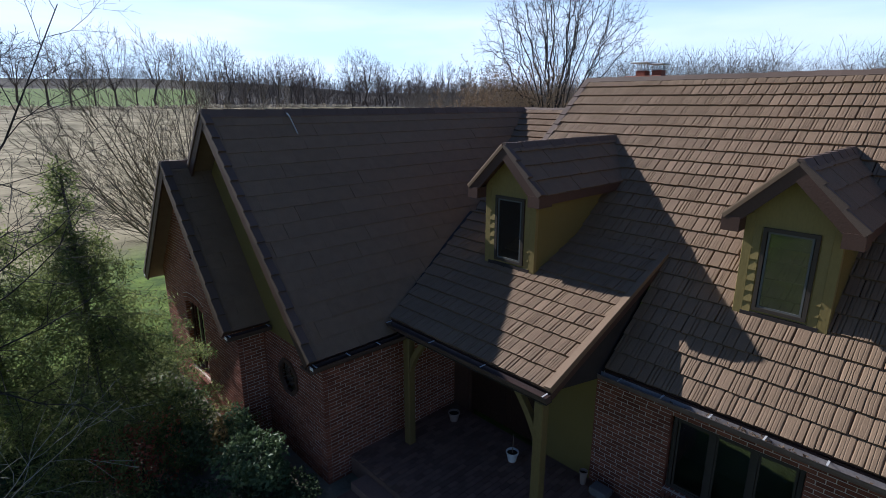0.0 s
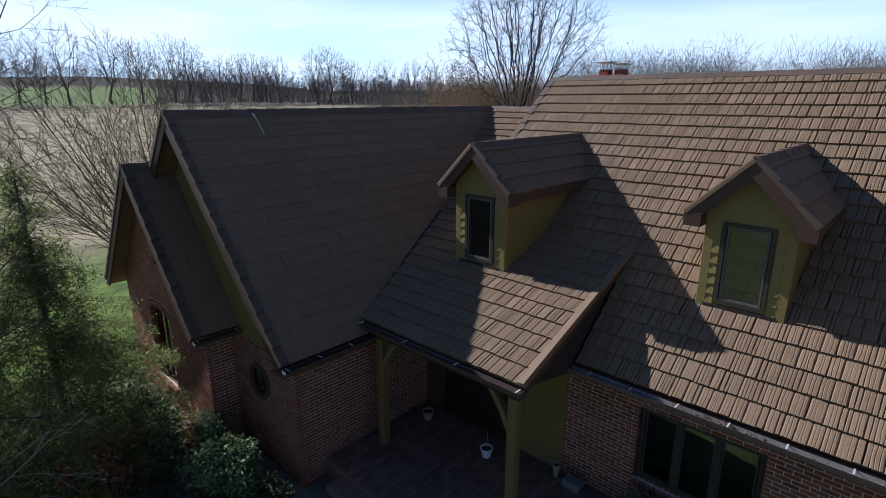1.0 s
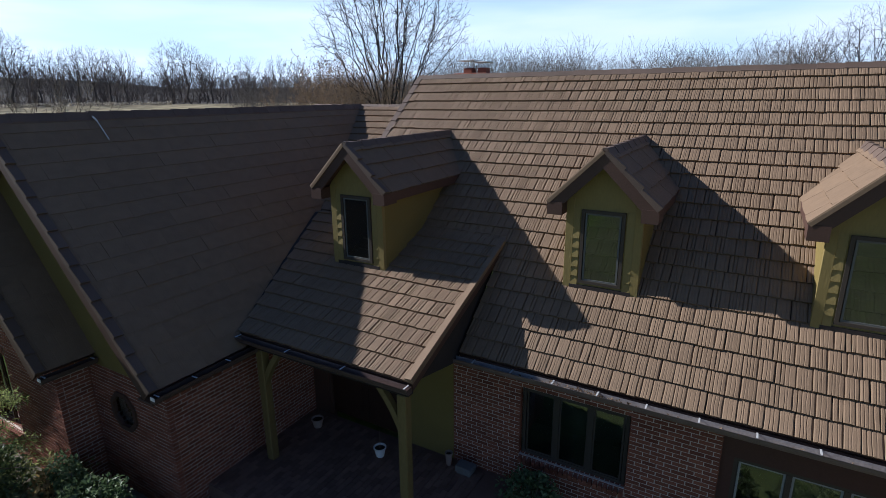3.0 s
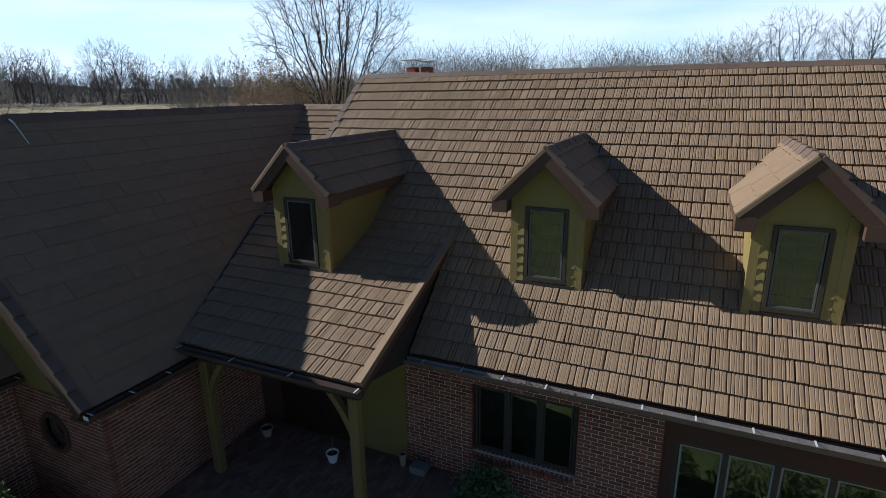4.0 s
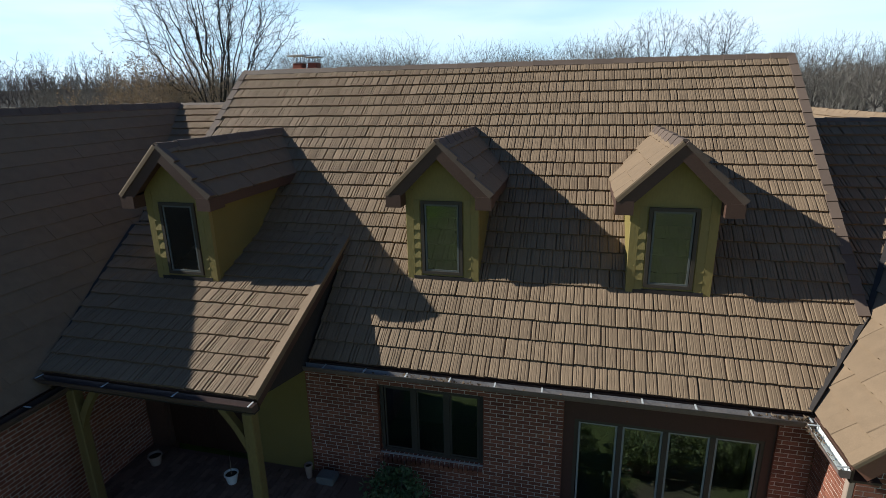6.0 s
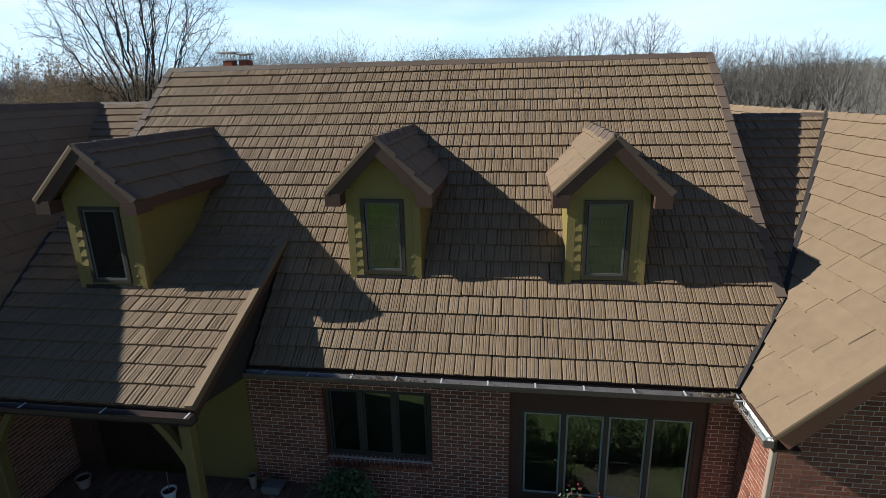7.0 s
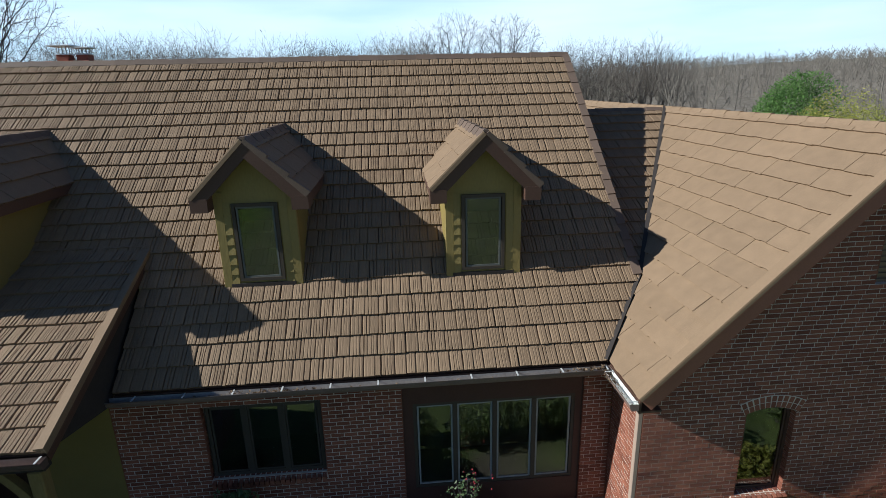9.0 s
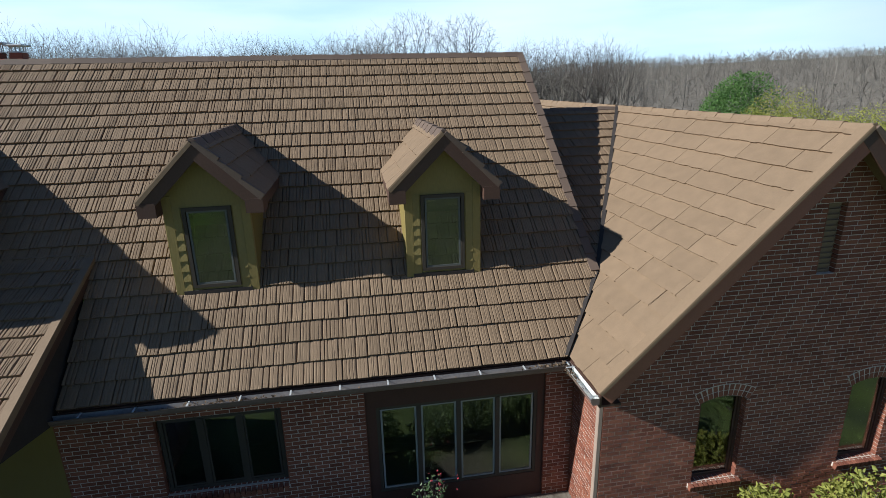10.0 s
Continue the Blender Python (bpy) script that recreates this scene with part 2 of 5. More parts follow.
def ground_material():
    m = bpy.data.materials.new("lawn_and_stubble")
    m.use_nodes = True
    n, l = m.node_tree.nodes, m.node_tree.links
    b = n["Principled BSDF"]
    b.inputs["Roughness"].default_value = 0.95
    b.inputs["Specular IOR Level"].default_value = 0.1
    co = n.new("ShaderNodeTexCoord")
    att = n.new("ShaderNodeAttribute")
    att.attribute_name = "cover"
    sep = n.new("ShaderNodeSeparateColor")
    l.new(att.outputs["Color"], sep.inputs[0])

    def noise_mix(a, c, scale, detail=5, stretch=(1, 1, 1)):
        ma = n.new("ShaderNodeMapping")
        ma.inputs["Scale"].default_value = stretch
        ma.inputs["Rotation"].default_value = (0, 0, 0.9)
        l.new(co.outputs["Object"], ma.inputs["Vector"])
        t = n.new("ShaderNodeTexNoise")
        t.inputs["Scale"].default_value, t.inputs["Detail"].default_value = scale, detail
        l.new(ma.outputs["Vector"], t.inputs["Vector"])
        r = n.new("ShaderNodeMapRange")
        r.inputs["From Min"].default_value, r.inputs["From Max"].default_value = 0.33, 0.67
        l.new(t.outputs["Fac"], r.inputs["Value"])
        x = n.new("ShaderNodeMixRGB")
        x.inputs[1].default_value, x.inputs[2].default_value = (*a, 1), (*c, 1)
        l.new(r.outputs["Result"], x.inputs["Fac"])
        return x.outputs["Color"]

    grass = noise_mix((0.050, 0.085, 0.018), (0.145, 0.205, 0.035), 1.3, 8)
    stub = noise_mix((0.155, 0.128, 0.070), (0.37, 0.310, 0.190), 0.30, 14, (1.0, 0.75, 1))
    litter = noise_mix((0.12, 0.10, 0.080), (0.24, 0.205, 0.165), 0.8, 8)
    m1 = n.new("ShaderNodeMixRGB")
    m2 = n.new("ShaderNodeMixRGB")
    l.new(sep.outputs[0], m1.inputs["Fac"])
    l.new(grass, m1.inputs[1])
    l.new(stub, m1.inputs[2])
    l.new(sep.outputs[1], m2.inputs["Fac"])
    l.new(m1.outputs["Color"], m2.inputs[1])
    l.new(litter, m2.inputs[2])
    # shade under the far woods, painted as a near-black ground colour
    floor_gloom = noise_mix((0.030, 0.026, 0.024), (0.07, 0.06, 0.05), 0.3, 8)
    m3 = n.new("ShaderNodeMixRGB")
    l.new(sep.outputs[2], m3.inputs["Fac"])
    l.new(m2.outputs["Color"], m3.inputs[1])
    l.new(floor_gloom, m3.inputs[2])
    l.new(m3.outputs["Color"], b.inputs["Base Color"])
    t = n.new("ShaderNodeTexNoise")
    t.inputs["Scale"].default_value, t.inputs["Detail"].default_value = 6, 6
    l.new(co.outputs["Object"], t.inputs["Vector"])
    bu = n.new("ShaderNodeBump")
    bu.inputs["Strength"].default_value, bu.inputs["Distance"].default_value = 0.6, 0.08
    l.new(t.outputs["Fac"], bu.inputs["Height"])
    l.new(bu.outputs["Normal"], b.inputs["Normal"])
    return m


GROUND = ground_material()


# ---- small building helpers ----
def mesh_of(name, bm, mat):
    me = bpy.data.meshes.new(name)
    bm.to_mesh(me)
    bm.free()
    me.materials.append(mat)
    return me


def part(name, bm, mat, parent=None, label=""):
    ob = new(name, mesh_of(name, bm, mat) if isinstance(bm, bmesh.types.BMesh) else bm)
    if parent is not None:
        ob.parent = parent
    if label:
        ob["label"] = label
    return ob


def thing(name, label, category, at=(0, 0, 0), group="", kind=""):
    ob = new(name)
    ob.location = at
    ob.empty_display_size = 0.2
    return tagged(ob, label, category, group, kind)


def box(bm, x0, x1, y0, y1, z0, z1):
    vs = [bm.verts.new((x, y, z)) for z in (z0, z1) for x, y in ((x0, y0), (x1, y0), (x1, y1), (x0, y1))]
    for f in ((3, 2, 1, 0), (4, 5, 6, 7), (0, 1, 5, 4), (1, 2, 6, 5), (2, 3, 7, 6), (3, 0, 4, 7)):
        bm.faces.new([vs[i] for i in f])
    return vs


def boxes(*some, bevel=0.0):
    bm = bmesh.new()
    for b in some:
        box(bm, *b)
    if bevel:
        bmesh.ops.bevel(bm, geom=list(bm.edges), offset=bevel, segments=1, affect="EDGES")
    return bm


def prism(outline, way):
    """A closed outline of points pushed along way."""
    bm = bmesh.new()
    a = [bm.verts.new(p) for p in outline]
    b = [bm.verts.new(Vector(p) + Vector(way)) for p in outline]
    bm.faces.new(a)
    bm.faces.new(b[::-1])
    for i in range(len(a)):
        j = (i + 1) % len(a)
        bm.faces.new((a[j], a[i], b[i], b[j]))
    bmesh.ops.recalc_face_normals(bm, faces=list(bm.faces))
    return bm


def beam(bm, p, q, w, h, up=(0, 0, 1)):
    """A straight bar from p to q, w wide and h high, below the line p-q."""
    p, q = Vector(p), Vector(q)
    d = (q - p).normalized()
    s = d.cross(Vector(up)).normalized()
    u = s.cross(d).normalized()
    vs = []
    for e in (p, q):
        for a, b in ((-w / 2, -h), (w / 2, -h), (w / 2, 0), (-w / 2, 0)):
            vs.append(bm.verts.new(e + s * a + u * b))
    for f in ((0, 1, 2, 3), (7, 6, 5, 4), (0, 4, 5, 1), (1, 5, 6, 2), (2, 6, 7, 3), (3, 7, 4, 0)):
        bm.faces.new([vs[i] for i in f])
    bmesh.ops.recalc_face_normals(bm, faces=list(bm.faces))


def tube(bm, points, radii, sides=6, close=True):
    """A tapered round bar through points."""
    rings = []
    for i, p in enumerate(points):
        p = Vector(p)
        d = (Vector(points[min(i + 1, len(points) - 1)]) - Vector(points[max(i - 1, 0)])).normalized()
        s = d.cross(Vector((0.31, 0.2, 0.93))).normalized()
        u = s.cross(d)
        rings.append([bm.verts.new(p + radii[i] * (s * math.cos(a) + u * math.sin(a))) for a in [2 * math.pi * k / sides for k in range(sides)]])
    for a, b in zip(rings, rings[1:]):
        for k in range(sides):
            bm.faces.new((a[k], a[(k + 1) % sides], b[(k + 1) % sides], b[k]))
    if close:
        bm.faces.new(rings[0][::-1])
        bm.faces.new(rings[-1])
    return bm


def lathe(profile, sides=20):
    bm = bmesh.new()
    rings = [[bm.verts.new((r * math.cos(2 * math.pi * k / sides), r * math.sin(2 * math.pi * k / sides), z)) for k in range(sides)] for r, z in profile]
    for a, b in zip(rings, rings[1:]):
        for k in range(sides):
            bm.faces.new((a[k], a[(k + 1) % sides], b[(k + 1) % sides], b[k]))
    bm.faces.new(rings[0][::-1])
    bm.faces.new(rings[-1])
    return bm


# ---- the house: numbers ----
MAIN_EAVE_Y, MAIN_EAVE_Z, MAIN_SLOPE = 7.10, 2.79, 0.8238
MAIN_RIDGE_Y = 12.62
MAIN_RIDGE_Z = MAIN_EAVE_Z + (MAIN_RIDGE_Y - MAIN_EAVE_Y) * MAIN_SLOPE
MAIN_L, MAIN_R = -7.85, 4.23
LW_X, LW_Z, LW_E, LW_EZ, LW_F = -10.58, 6.60, -7.07, 2.72, 3.84       # left wing: ridge, eave, front edge
LW_SLOPE = (LW_Z - LW_EZ) / (LW_E - LW_X)
RW_X, RW_Z, RW_E, RW_EZ, RW_F = 6.69, 6.11, 3.36, 2.79, 6.05          # right wing
RW_SLOPE = (RW_Z - RW_EZ) / (RW_X - RW_E)
PORCH_Y, PORCH_Z, PORCH_TOP_Y, PS = 5.64, 2.955, 8.90, 0.411
PORCH_TOP_Z = PORCH_Z + (PORCH_TOP_Y - PORCH_Y) * PS
PORCH_R = -3.67
FLOOR = 0.40
SIDE_X = 3.60
WALL_Y = 7.47
COURSE, PANEL = 0.3255, 1.0

house = thing("house", "brick house with brown shake roofs and ochre dormers", "house", (0, 9, 0))
house.location = (0, 0, 0)


# ---- roof panels ----
def shake_panel(seed, depth=1.0, ends=0.012, butt=0.045):
    """One pressed roof panel of softly ribbed shakes with deep grooves between them; x along the eave, y up the slope, z out."""
    rnd = random.Random(seed)
    gap = 0.5 * ends
    x, line, narrow = gap, [], 0
    while x < PANEL - 0.01:
        if narrow == 1:
            w = rnd.choice((0.045, 0.14, 0.16))
        else:
            w = rnd.choice((0.05, 0.055, 0.12, 0.135, 0.15, 0.165, 0.18)) if narrow == 0 else rnd.choice((0.13, 0.15, 0.17))
        narrow = narrow + 1 if w < 0.08 else 0
        if PANEL - x - w < 0.06:
            w = PANEL - gap - x
        top, tilt = rnd.uniform(0.004, 0.010) * depth, rnd.uniform(-0.045, 0.045) * depth
        lean = rnd.uniform(-0.006, 0.006)
        cleft = 0.013 if w > 0.08 else 0.008
        line.append((x, -0.017 * depth if line else -ends, lean, lean))
        line.append((x + cleft * 0.5, top - 0.006 * depth - w / 2 * tilt, lean, lean))
        line.append((x + cleft * 1.2, top - w / 2 * tilt, lean, lean))
        n = max(1, round((w - 2 * cleft) / 0.042))
        soft_rib = rnd.uniform(0.45, 1.25) * depth if w > 0.08 else 0.2 * depth
        for k in range(1, n):
            u = x + cleft + (w - 2 * cleft) * (k + rnd.uniform(-0.2, 0.2)) / n
            h = top + (u - x - w / 2) * tilt
            sway, sway2 = lean + rnd.uniform(-0.008, 0.008), lean + rnd.uniform(-0.006, 0.006)
            line.append((u - 0.009, h + 0.0016 * soft_rib, sway, sway2))
            line.append((u, h - 0.0052 * soft_rib * rnd.uniform(0.5, 1.2), sway, sway2))
            line.append((u + 0.007, h + 0.0016 * soft_rib, sway, sway2))
        line.append((x + w - cleft * 1.2, top + w / 2 * tilt, lean, lean))
        line.append((x + w - cleft * 0.5, top - 0.006 * depth + w / 2 * tilt, lean, lean))
        x += w
    line.append((PANEL - gap, -ends, 0.0, 0.0))
    bm = bmesh.new()
    cols = []
    lip = 0.0
    for u, h, sway, sway2 in line:
        if h < -0.01 * depth:
            lip = rnd.uniform(-0.007, 0.005) * (1.0 if depth == 1 else 1.3)
        edge = lip + rnd.uniform(-0.0015, 0.0015)
        cols.append([bm.verts.new((u, edge + 0.010, -0.008)), bm.verts.new((u, edge, butt + h)), bm.verts.new((u + sway, COURSE * 0.5, butt * 0.5 + 0.007 + h)), bm.verts.new((u + sway2 * 0.5, COURSE + 0.015, 0.011 + h * 0.7))])
    for p, q in zip(cols, cols[1:]):
        for k in range(3):
            bm.faces.new((p[k], q[k], q[k + 1], p[k + 1]))
    for c, flip in ((cols[0], True), (cols[-1], False)):
        low = bm.verts.new((c[0].co.x, COURSE + 0.015, -0.008))
        f = (c[0], c[1], c[2], c[3], low)
        bm.faces.new(f[::-1] if flip else f)
    bmesh.ops.recalc_face_normals(bm, faces=list(bm.faces))
    if sum(f.normal.z for f in bm.faces) < 0:
        bmesh.ops.reverse_faces(bm, faces=list(bm.faces))
    return bm


PANELS = [mesh_of("shake_panel", shake_panel(s), SHAKE) for s in range(9)]
SMOOTH_PANELS = [mesh_of("shake_panel", shake_panel(20 + s, 0.07), SHAKE) for s in range(6)]
FLUSH_PANELS = [mesh_of("shake_panel", shake_panel(40 + s, 0.09, 0.003, 0.024), SHAKE) for s in range(6)]


def slope_frame(origin, along, up):
    x, y = Vector(along).normalized(), Vector(up).normalized()
    z = x.cross(y).normalized()
    m = Matrix((x, y, z)).transposed().to_4x4()
    m.translation = origin
    return m


def roof_slope(name, origin, along, up, outline, parent, seed=0, deck=0.10, shift=0.0, soffit=None, panels=None, stagger=0.37):
    """A slope of panels in courses. outline: corners (u, v) in metres along the eave and up the slope, counter-clockwise and convex."""
    rnd = random.Random(seed)
    m = slope_frame(origin, along, up)
    bm = prism([(u, v, -0.012) for u, v in outline], (0, 0, -deck))
    slab = part(name, bm, soffit or TRIM, parent)
    slab.matrix_local = m
    lo_u, hi_u = min(u for u, _ in outline), max(u for u, _ in outline)
    hi_v = max(v for _, v in outline)
    edges = list(zip(outline, outline[1:] + outline[:1]))

    def inside(u, v):
        return all((b[0] - a[0]) * (v - a[1]) - (b[1] - a[1]) * (u - a[0]) > -0.004 for a, b in edges)

    row = 0
    while row * COURSE < hi_v - 0.03:
        start = PANEL * ((row * stagger + shift) % 1.0)
        u = start + PANEL * math.floor((lo_u - start) / PANEL)
        v = row * COURSE
        while u < hi_u:
            corners = [(u, v), (u + PANEL, v), (u + PANEL, v + COURSE), (u, v + COURSE)]
            kept = [inside(*c) for c in corners]
            data = rnd.choice(panels or PANELS)
            here = Matrix.Translation((u, v, rnd.uniform(0, 0.003)))
            if not all(kept):
                bm = bmesh.new()
                bm.from_mesh(data)
                bm.transform(here)
                for a, b in edges:
                    n = Vector((b[1] - a[1], a[0] - b[0], 0)).normalized()
                    if any(n.dot(Vector((c[0] - a[0], c[1] - a[1], 0))) > 0 for c in corners):
                        bmesh.ops.bisect_plane(bm, geom=list(bm.verts) + list(bm.edges) + list(bm.faces), plane_co=(a[0], a[1], 0), plane_no=n, clear_outer=True)
                if not bm.faces:
                    bm.free()
                    u += PANEL
                    continue
                bm.transform(here.inverted())
                data = mesh_of("shake_panel", bm, SHAKE)
            ob = new("shake_panel", data)
            ob.parent = slab
            ob.matrix_local = here
            u += PANEL
        row += 1
    return slab


K = math.sqrt(1 + MAIN_SLOPE ** 2)                 # slope metres for each level metre
main_up = (0, 1, MAIN_SLOPE)


def main_uv(x, y):
    return (x, (y - MAIN_EAVE_Y) * K)


def main_z(y):
    return MAIN_EAVE_Z + (y - MAIN_EAVE_Y) * MAIN_SLOPE


step = 7 * COURSE / K                              # the upper field starts on a course
roof_slope("main_roof", (0, MAIN_EAVE_Y, MAIN_EAVE_Z), (1, 0, 0), main_up,
           [main_uv(PORCH_R, MAIN_EAVE_Y), main_uv(RW_E - 0.06, MAIN_EAVE_Y), main_uv(MAIN_R, 8.20), main_uv(MAIN_R, MAIN_EAVE_Y + step), main_uv(PORCH_R, MAIN_EAVE_Y + step)], house, 1)
roof_slope("main_roof", (0, MAIN_EAVE_Y + step, MAIN_EAVE_Z + step * MAIN_SLOPE), (1, 0, 0), main_up,
           [(MAIN_L, 0), (MAIN_R, 0), (MAIN_R, (MAIN_RIDGE_Y - MAIN_EAVE_Y - step) * K), (MAIN_L, (MAIN_RIDGE_Y - MAIN_EAVE_Y - step) * K)], house, 2)

KP = math.sqrt(1 + PS ** 2)
roof_slope("porch_roof", (0, PORCH_Y, PORCH_Z), (1, 0, 0), (0, 1, PS),
           [(-7.24, 0), (PORCH_R, 0), (PORCH_R, 3.36 * KP), (-8.36, 3.36 * KP)], house, 3, shift=0.4)

KL = math.sqrt(1 + LW_SLOPE ** 2)
roof_slope("wing_roof", (LW_E, LW_F, LW_EZ), (0, 1, 0), (-1, 0, LW_SLOPE),
           [(0, 0), (1.75, 0), (5.6, (LW_E + 8.42) * KL), (9.75, (LW_E - LW_X) * KL), (0, (LW_E - LW_X) * KL)], house, 4, panels=FLUSH_PANELS)
KR = math.sqrt(1 + RW_SLOPE ** 2)
RW_UP = (RW_X - RW_E) * KR
roof_slope("wing_roof", (RW_E, 13.2, RW_EZ), (0, -1, 0), (1, 0, RW_SLOPE),
           [(6.1, 0), (13.2 - RW_F, 0), (13.2 - RW_F, RW_UP), (0.45, RW_UP)], house, 5, shift=0.601, panels=SMOOTH_PANELS, stagger=0.2435)
roof_slope("wing_roof", (RW_X - 0.6, 19.5, RW_Z - 0.6 * RW_SLOPE), (0, -1, 0), (1, 0, RW_SLOPE),
           [(0, 0), (6.7, 0), (6.7, 0.6 * KR), (0, 0.6 * KR)], house, 9, panels=SMOOTH_PANELS)
# lower roofs that tie the wings to the middle
LINK_S = (RW_Z - 0.02 - 3.67) / (12.74 - 8.20)
roof_slope("link_roof", (0, 8.2, 3.67), (1, 0, 0), (0, 1, LINK_S),
           [(3.9, 0), (4.25, 0), (6.70, 4.54 * math.hypot(1, LINK_S)), (3.9, 4.54 * math.hypot(1, LINK_S))], house, 6)
roof_slope("link_roof", (0, 8.95, 4.16), (1, 0, 0), (0, 1, 0.53),
           [(-8.35, 0), (-7.6, 0), (-7.6, 4.60 * 1.1318), (-10.6, 4.60 * 1.1318)], house, 7)


# ---- roofs: far slopes, caps, verges ----
def slab(name, corners, thick, mat, parent):
    """A plain roof or soffit sheet through four corners, thick below."""
    return part(name, prism(corners, (0, 0, -thick)), mat, parent)


slab("rear_roof", [(MAIN_L, MAIN_RIDGE_Y, MAIN_RIDGE_Z), (MAIN_R, MAIN_RIDGE_Y, MAIN_RIDGE_Z), (MAIN_R, 18.1, 2.8), (MAIN_L, 18.1, 2.8)], 0.12, SHAKE, house)
slab("rear_roof", [(LW_X, LW_F, LW_Z), (LW_X, 14.5, LW_Z), (2 * LW_X - LW_E, 14.5, LW_EZ), (2 * LW_X - LW_E, LW_F, LW_EZ)], 0.12, SHAKE, house)
slab("rear_roof", [(RW_X, RW_F, RW_Z), (RW_X, 19.5, RW_Z), (2 * RW_X - RW_E, 19.5, RW_EZ), (2 * RW_X - RW_E, RW_F, RW_EZ)], 0.12, SHAKE, house)
slab("rear_roof", [(-12.6, 13.55, 6.60), (MAIN_L + 0.1, 13.55, 6.60), (MAIN_L + 0.1, 18, 4.2), (-12.6, 18, 4.2)], 0.12, SHAKE, house)
slab("rear_roof", [(MAIN_R - 0.1, 12.74, RW_Z - 0.02), (RW_X - 0.1, 12.74, RW_Z - 0.02), (RW_X - 0.1, 16.6, 4.0), (MAIN_R - 0.1, 16.6, 4.0)], 0.12, SHAKE, house)


def ridge_cap(p, q, side, slope_a, slope_b, parent, seed=0, w=0.125, seg=0.42, mat=None):
    """Overlapping angled caps on a ridge board from p to q. side: level way across the ridge; slopes: fall on each side."""
    rnd = random.Random(seed)
    p, q, side = Vector(p), Vector(q), Vector(side).normalized()
    d = q - p
    n = max(1, round(d.length / seg))
    bm = bmesh.new()
    beam(bm, p + Vector((0, 0, 0.02)), q + Vector((0, 0, 0.02)), 0.03, 0.1)
    board = part("ridge_board", bm, TRIM, parent)
    bm = bmesh.new()
    ends = []
    for e, lift in ((Vector((0, 0, 0)), 0.014), (d / n * 1.03, 0.0)):
        top = 0.048
        apex = e + Vector((0, 0, top + lift))
        l = e - side * w + Vector((0, 0, -w * slope_a + top + lift))
        r = e + side * w + Vector((0, 0, -w * slope_b + top + lift))
        down = Vector((0, 0, 0.06))
        ends.append([bm.verts.new(v) for v in (l - down, l, apex - side * 0.03, apex + side * 0.03, r, r - down, apex - down)])
    A, B = ends
    for k in range(5):
        bm.faces.new((A[k], A[k + 1], B[k + 1], B[k]))
    for E in (A, B):
        bm.faces.new((E[0], E[1], E[2], E[6]))
        bm.faces.new((E[2], E[3], E[6]))
        bm.faces.new((E[3], E[4], E[5], E[6]))
    bmesh.ops.recalc_face_normals(bm, faces=list(bm.faces))
    data = mesh_of("ridge_cap", bm, mat or FLASH)
    for i in range(n):
        ob = new("ridge_cap", data)
        ob.parent = board
        ob.location = p + d * (i / n) + Vector((0, 0, rnd.uniform(-0.004, 0.004)))
    return board


def verge_caps(p, q, out, parent, seed=0, w=0.13, depth=0.15, seg=COURSE * 1.03, proud=0.0, lip=0.012, mat=None, lift=(0.092, 0.050), timber=None):
    """A barge board with overlapping edge caps along a sloping edge from p (low) to q (high). out: level way away from the roof."""
    rnd = random.Random(seed)
    p, q, out = Vector(p), Vector(q), Vector(out).normalized()
    p, q = p + out * (proud + 0.008), q + out * (proud + 0.008)
    d = q - p
    up = out.cross(d).normalized()
    if up.z < 0:
        up = -up
    n = max(1, round(d.length / seg))
    board = part("barge_board", prism([p + up * 0.01, p - up * depth, q - up * depth, q + up * 0.01], -out * 0.035), timber or TRIM, parent)
    bm = bmesh.new()
    ends = []
    for e, l in ((Vector((0, 0, 0)), lift[0]), (d / n, lift[1])):
        ends.append([bm.verts.new(v) for v in (e - out * w, e - out * w + up * (l - 0.012), e + out * 0.015 + up * l, e + out * 0.02 + up * (l - 0.02), e + out * 0.02 - up * lip)])
    A, B = ends
    for k in range(5):
        bm.faces.new((A[k], A[(k + 1) % 5], B[(k + 1) % 5], B[k]))
    bm.faces.new(A[::-1])
    bm.faces.new(B)
    bmesh.ops.recalc_face_normals(bm, faces=list(bm.faces))
    data = mesh_of("verge_cap", bm, mat or FLASH)
    for i in range(n):
        ob = new("verge_cap", data)
        ob.parent = board
        ob.location = p + d * (i / n) + up * rnd.uniform(-0.003, 0.005)
    return board


ridge_cap((MAIN_L, MAIN_RIDGE_Y, MAIN_RIDGE_Z), (MAIN_R, MAIN_RIDGE_Y, MAIN_RIDGE_Z), (0, 1, 0), MAIN_SLOPE, MAIN_SLOPE, house, 1)
ridge_cap((LW_X, LW_F, LW_Z), (LW_X, 13.45, LW_Z), (1, 0, 0), LW_SLOPE, LW_SLOPE, house, 2)
ridge_cap((RW_X, RW_F, RW_Z), (RW_X, 19.5, RW_Z), (1, 0, 0), RW_SLOPE, RW_SLOPE, house, 3, w=0.085, mat=SHAKE)
ridge_cap((MAIN_R, 12.74, RW_Z - 0.02), (RW_X - 0.1, 12.74, RW_Z - 0.02), (0, 1, 0), LINK_S, LINK_S, house, 4)
ridge_cap((-12.5, 13.55, 6.58), (MAIN_L + 0.1, 13.55, 6.58), (0, 1, 0), 0.53, 0.53, house, 5)
verge_caps((MAIN_R, 8.20, main_z(8.20)), (MAIN_R, MAIN_RIDGE_Y, MAIN_RIDGE_Z), (1, 0, 0), house, 6, lift=(0.070, 0.054))
